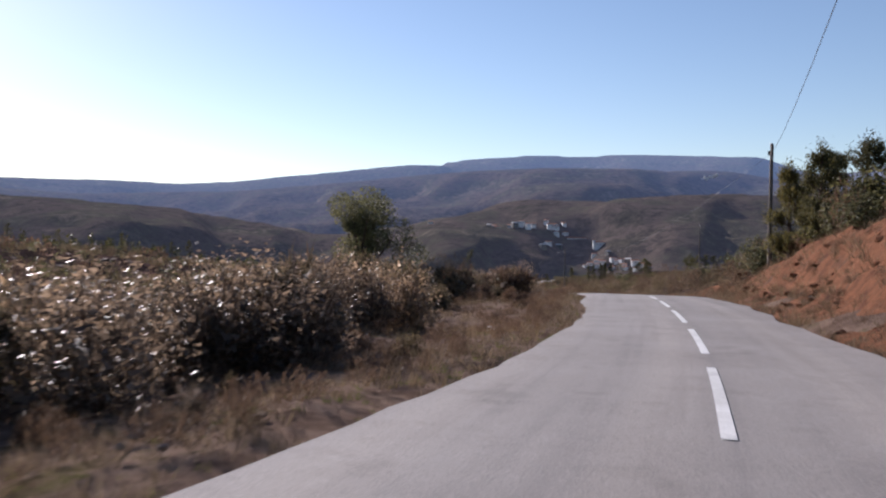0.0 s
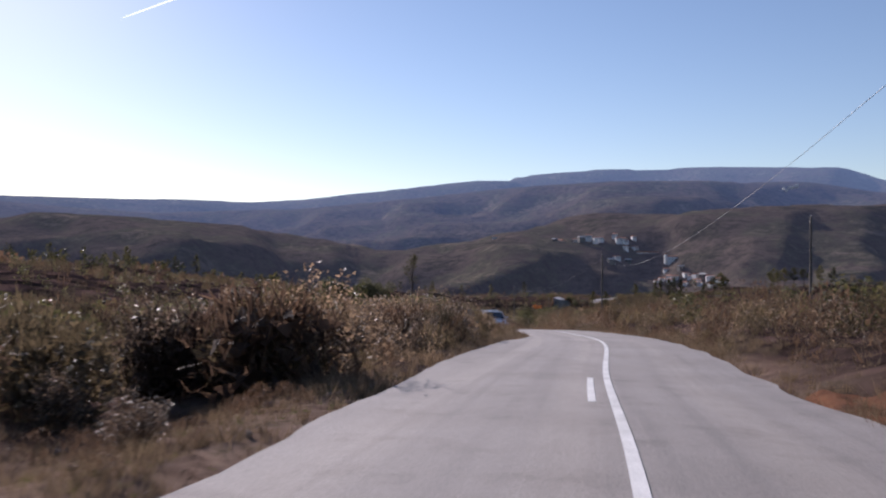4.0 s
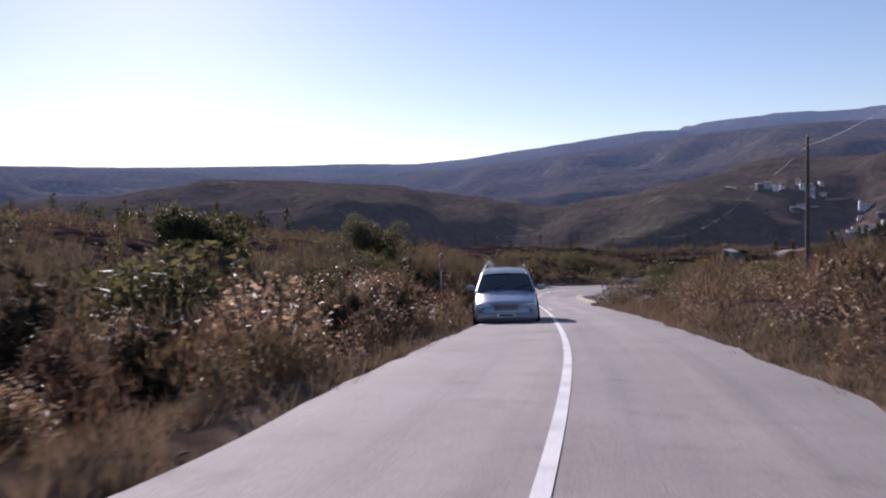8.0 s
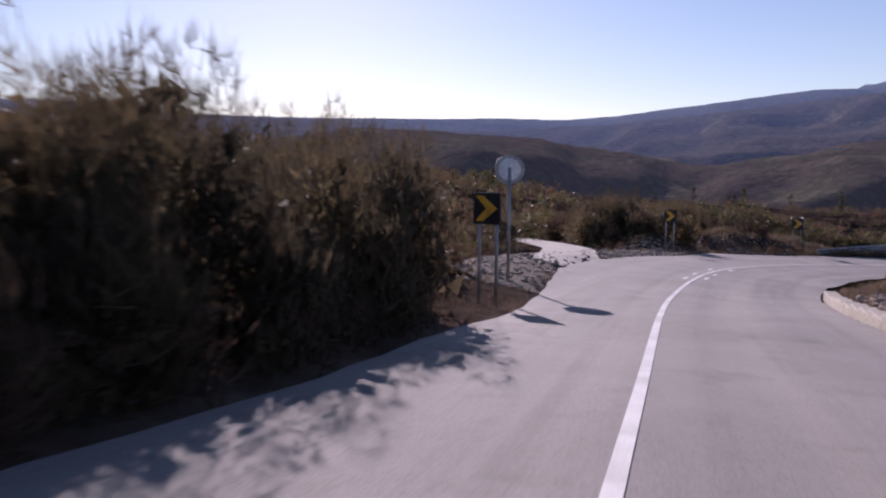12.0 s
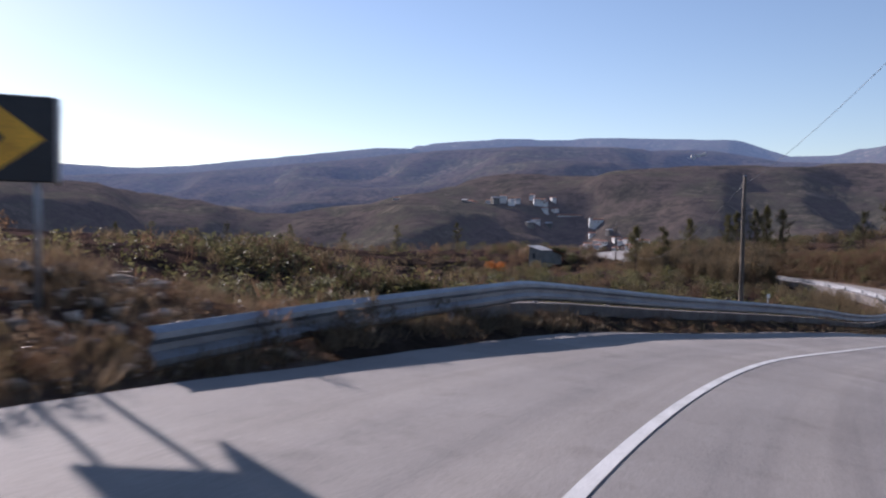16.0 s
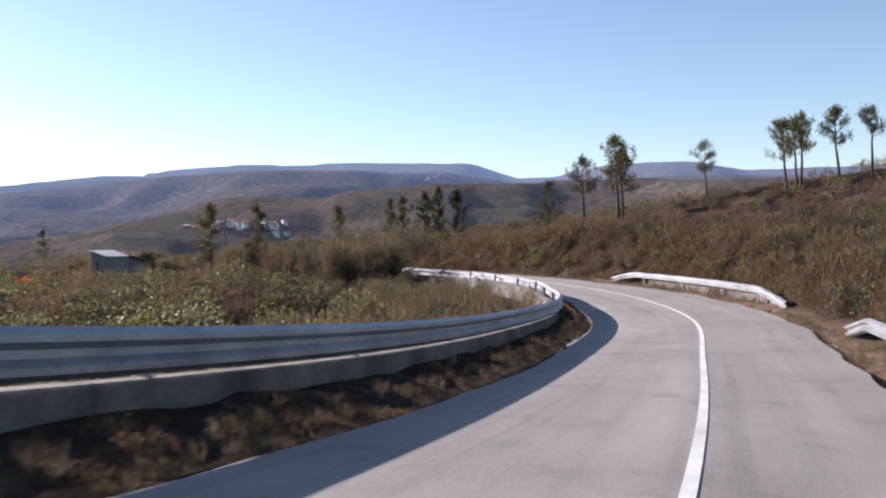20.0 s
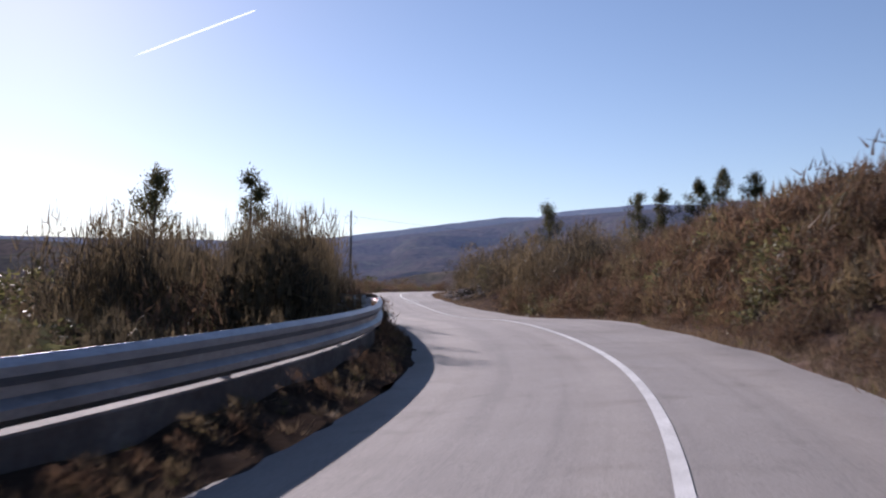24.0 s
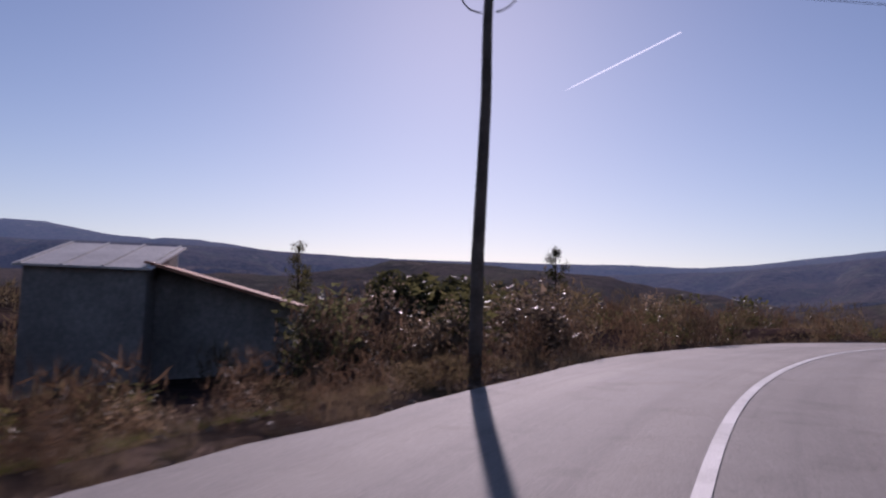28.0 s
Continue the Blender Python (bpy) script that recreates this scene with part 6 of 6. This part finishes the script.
# ---- loose stones ----
def stones(name, label, mat, places_, sizes, seed, lift=None):
    rng = np.random.RandomState(seed)
    bm = bmesh.new()
    bmesh.ops.create_icosphere(bm, subdivisions=1, radius=0.5)
    base = np.array([v.co for v in bm.verts])
    tris = np.array([[v.index for v in f.verts] for f in bm.faces])
    bm.free()
    x, y = places_
    z = ground_z(x, y)
    if lift is not None:                        # on the asphalt
        s, l, zr, _ = road_at(x, y)
        z = zr + lean(s, l) - 0.012 * np.abs(l) + lift
    n = len(x)
    size = sizes[0] * (sizes[1] / sizes[0])**(rng.uniform(0, 1, n)**1.6)
    dent = 1 + 0.28 * rng.normal(0, 1, (n, len(base), 1))
    flat = np.stack([rng.uniform(0.7, 1.3, n), rng.uniform(0.7, 1.3, n), rng.uniform(0.4, 0.8, n)], 1)
    a = rng.uniform(0, 6.3, n)
    p = base[None] * dent * flat[:, None, :] * size[:, None, None]
    q = np.stack([p[..., 0] * np.cos(a)[:, None] - p[..., 1] * np.sin(a)[:, None], p[..., 0] * np.sin(a)[:, None] + p[..., 1] * np.cos(a)[:, None], p[..., 2]], -1)
    q += np.stack([x, y, z + 0.12 * size + 0.02], 1)[:, None, :]
    F = (np.arange(n) * len(base))[:, None, None] + tris[None]
    tagged(new(name, mesh_of(name, q.reshape(-1, 3), F.reshape(-1, 3), mat)), label, "stones", kind="stuff")


def strewn(s0, s1, side, near, far, count, seed):
    rng = np.random.RandomState(seed)
    s = rng.uniform(s0, s1, count)
    l = table(EDGE_LEFT if side > 0 else EDGE_RIGHT, s) + rng.uniform(near, far, count)
    return places(s, side * l)


stones("loose_stones", "loose stones strewn over a gravel apron", M_RUBBLE, strewn(143, 168, 1, 0.0, 4.2, 2300, 401), (0.04, 0.19), 402)
stones("bank_rubble", "schist rubble tipped on a low bank", M_RUBBLE, strewn(165, 187, 1, 0.4, 4.2, 2300, 403), (0.05, 0.22), 404)
stones("kerb_rubble", "broken stone and earth behind the kerb", M_RUBBLE, strewn(124, 150, -1, 0.9, 3.9, 2600, 405), (0.07, 0.32), 406)
stones("verge_stones", "small stones and litter on the dry verge", M_STONE, strewn(-8, 46, 1, 0.0, 6.0, 700, 407), (0.03, 0.12), 408)
stones("lay_by_stones", "small stones on a gravel lay-by", M_STONE, strewn(100, 119, 1, 0.2, 4.5, 320, 409), (0.03, 0.12), 410)
stones("bank_stones", "stones fallen from the earth cutting", M_EARTH, strewn(-8, 42, -1, 0.4, 4.2, 420, 411), (0.05, 0.35), 412)
stones("edge_stones", "small stones and litter along the road edge", M_STONE, tuple(np.concatenate(q) for q in zip(strewn(46, 120, 1, -0.05, 0.9, 500, 415), strewn(300, 330, 1, -0.05, 0.8, 300, 416), strewn(163, 188, 1, -0.1, 0.8, 700, 422), strewn(268, 318, -1, -0.05, 0.7, 300, 417))), (0.02, 0.09), 418)
# added pale pebbles stand in for sun glitter on the asphalt's own texture
stones("glitter_grit", "pale grit added for the asphalt's glitter near the bend", M_RUBBLE, tuple(np.concatenate(q) for q in zip(strewn(108, 123, 1, -2.4, -0.1, 700, 419), strewn(147, 158, 1, -2.8, -0.1, 500, 420))), (0.006, 0.018), 421, 0.055)
stones("roadside_rubble", "pale rubble heap beside the road", M_RUBBLE, strewn(316, 326, -1, 0.6, 3.0, 160, 413), (0.1, 0.45), 414)
rock = empty("white_rock", ground_at(1.05, 17.5), 30)
bm = bmesh.new()
bmesh.ops.create_icosphere(bm, subdivisions=2, radius=0.09, matrix=pose(0, 0, 0.06) @ Matrix.Diagonal((1.0, 0.8, 0.9, 1)))
for v in bm.verts:
    v.co *= 1 + 0.12 * math.sin(v.co.x * 40 + v.co.z * 23)
part("stone", bm, M_SIGNWHITE, rock)
tagged(rock, "small white stone lying on the dry verge", "stone")

# ---- trees ----
def pine(x, y, top, crown_from, spread, seed, label, per=60, name="pine_tree", sparse=False):
    """A maritime pine: a tapering, slightly bent trunk, whorls of limbs, needle tufts on their ends."""
    rng = np.random.RandomState(seed)
    g = ground_at(x, y)
    h = top - g.z
    tree = tagged(empty(name, g, rng.uniform(0, 360)), label, "tree", "pines")
    bends = np.cumsum(rng.normal(0, 0.02 * h, (7, 2)), 0) * 0.35
    pts = [Vector((bends[k][0] if k else 0, bends[k][1] if k else 0, -0.3 + (h + 0.1) * k / 6)) for k in range(7)]
    bm = bmesh.new()
    r = 0.018 * h + 0.04
    pipe(bm, pts, [r * (1 - k / 6.6) for k in range(7)], 8)
    def on_trunk(u):
        k = min(5, int(u * 6))
        return pts[k].lerp(pts[k + 1], u * 6 - k)
    tufts = []
    levels = max(5, int((1 - crown_from) * h / 0.55))
    for k in range(levels):
        u = crown_from + (0.99 - crown_from) * (k + rng.uniform(0, 0.6)) / levels
        reach = spread * (0.12 + 0.95 * math.sin(math.pi * (0.36 + 0.64 * k / levels))) * rng.uniform(0.7, 1.15)
        c = on_trunk(min(u, 0.99))
        for _ in range(rng.randint(2, 4) if sparse else rng.randint(3, 6) + (4 if crown_from < 0.1 else 0)):
            a = rng.uniform(0, 2 * math.pi)
            rr = reach * rng.uniform(0.45, 1.05)
            e = c + Vector((math.cos(a) * rr, math.sin(a) * rr, rr * rng.uniform(0.15, 0.7)))
            tube(bm, c, e, 0.018 * h * 0.25 + 0.008, 0.006, 5)
            for w in ((0.7, 1.0) if sparse else (0.6, 1.0)):
                tufts.append((c.lerp(e, w) + Vector((0, 0, 0.08)), 0.12 * spread + 0.08))
    tufts += [(pts[6], 0.2), (on_trunk(0.94), 0.24)]
    part("trunk", bm, M_BARK, tree, "", True)
    cs = np.concatenate([np.array(t) + rng.normal(0, 1, (per, 3)) * r_ * [0.5, 0.5, 0.8] for t, r_ in tufts])
    V, F = leaves_at(rng, cs, (0.09 if sparse else (0.075 + 0.015 * h) * (40 / per)**0.25), 1.8, 0.3)
    part("crown", mesh_of("crown", V, F, M_NEEDLE), None, tree)
    return tree


def leafy_tree(x, y, top, spread, seed, mat, label, leaf=0.15, count=8000, trunk=0.35):
    rng = np.random.RandomState(seed)
    g = ground_at(x, y)
    h = top - g.z
    tree = tagged(empty("tree", g, 0), label, "tree")
    p, lc = clump_points(rng, count, spread, h * (1 - trunk), 16)
    p[:, 2] += h * trunk * 0.75
    lc[:, 2] += h * trunk * 0.75
    bm = bmesh.new()
    forks = [Vector((rng.uniform(-0.15, 0.15), rng.uniform(-0.15, 0.15), h * trunk * u)) for u in (0.6, 0.8, 1.0)]
    tube(bm, (0, 0, -0.3), forks[2], 0.03 * h, 0.016 * h, 8)
    for c in lc:
        f = forks[rng.randint(3)]
        mid = f.lerp(Vector(c), 0.5) + Vector(rng.normal(0, 0.12, 3))
        tube(bm, f, mid, 0.011 * h, 0.008 * h, 6), tube(bm, mid, Vector(c), 0.008 * h, 0.003 * h, 6)
    part("trunk", bm, M_BARK, tree, "", True)
    part("crown", mesh_of("crown", *leaves_at(rng, p, leaf, 0.5, 0.75), mat), None, tree)
    return tree


leafy_tree(-3.6, 39.5, 2.5, 1.7, 5, M_OLIVE, "grey-green small-leaved tree standing above the roadside scrub", 0.085, 17000, 0.22)
leafy_tree(-7.1, 118.9, -3.45, 1.5, 6, M_OLIVE, "grey-green leafy tree rising out of a gorse thicket", 0.09, 12000)
leafy_tree(-6.7, 123.7, -4.7, 1.1, 16, M_GREENLEAF, "dark leafy tree crown above the thicket", 0.085, 7000)
leafy_tree(27.5, 312.0, -16.6, 1.2, 8, M_GREENLEAF, "small round-crowned tree on green grass near the hut")
leafy_tree(-6.2, 100.0, -3.3, 1.7, 9, M_GREENLEAF, "dark bushy tree behind roadside scrub")
YOUNG = "young pine with dense dark needles"
pine(2.7, 76.6, -1.22, 0.68, 0.5, 3, "slender young pine with an open top among rockrose", 26, sparse=True)
for k, (x, y, top) in enumerate(((13.1, 30.8, 3.0), (13.9, 31.4, 2.4), (13.2, 28.8, 3.5), (14.3, 29.6, 3.2), (13.2, 25.2, 3.3), (16.0, 26.0, 4.3), (13.7, 21.6, 3.9), (16.6, 30.2, 3.2), (17.6, 23.5, 5.0), (14.6, 17.5, 4.4), (17.0, 17.0, 5.2), (14.0, 13.0, 4.8), (16.0, 10.5, 5.4))):
    pine(x, y, top, 0.04, 0.85, 40 + k, YOUNG + " on the ochre bank", 110)
pine(32.3, 281.3, -12.8, 0.3, 1.5, 12, "young pine standing above a broom thicket", 64)
pine(36.1, 282.6, -12.9, 0.3, 1.35, 13, "young pine standing above a broom thicket", 64)
TALL = "tall pine with a bare trunk on the heather hill"
for k, (x, y, top, cf) in enumerate(((69.7, 280.4, -6.8, 0.45), (71.2, 282.0, -8.0, 0.45), (68.7, 285.1, -8.2, 0.5), (66.5, 289.0, -10.5, 0.3), (88.5, 291.7, -5.5, 0.45), (85.5, 273.9, -5.2, 0.5),
                                     (83.4, 272.2, -6.2, 0.5), (87.6, 271.4, -5.0, 0.5), (89.5, 269.5, -5.4, 0.55), (81.3, 271.0, -6.6, 0.5), (92.5, 265.5, -4.4, 0.5), (95.0, 262.0, -4.6, 0.5))):
    pine(x, y, top, cf, 1.7, 70 + k, TALL, 70)
for k, (x, y, top) in enumerate(((61.6, 308.6, -9.3), (59.8, 309.4, -9.8), (57.6, 311.0, -10.2), (55.6, 310.6, -10.8), (49.3, 309.7, -11.6), (63.4, 306.5, -9.8))):
    pine(x, y, top, 0.2, 1.5, 90 + k, "dense dark pine on the crest of the slope", 80)
pine(12.7, 347.0, -12.6, 0.3, 1.1, 14, "young pine on the slope below the road", 40)
rng = np.random.RandomState(9)
for k in range(16):
    x, y = rng.uniform(-150, -70), rng.uniform(120, 270)
    pine(x, y, height(x, y) + rng.uniform(4.5, 7.5), 0.35, 1.3, 120 + k, "dark pine on the far side of the hollow", 24)
for k in range(12):
    x, y = rng.uniform(-60, 5), rng.uniform(330, 420)
    pine(x, y, height(x, y) + rng.uniform(3, 6.5), 0.3, 1.2, 150 + k, "dark pine below the road", 24)
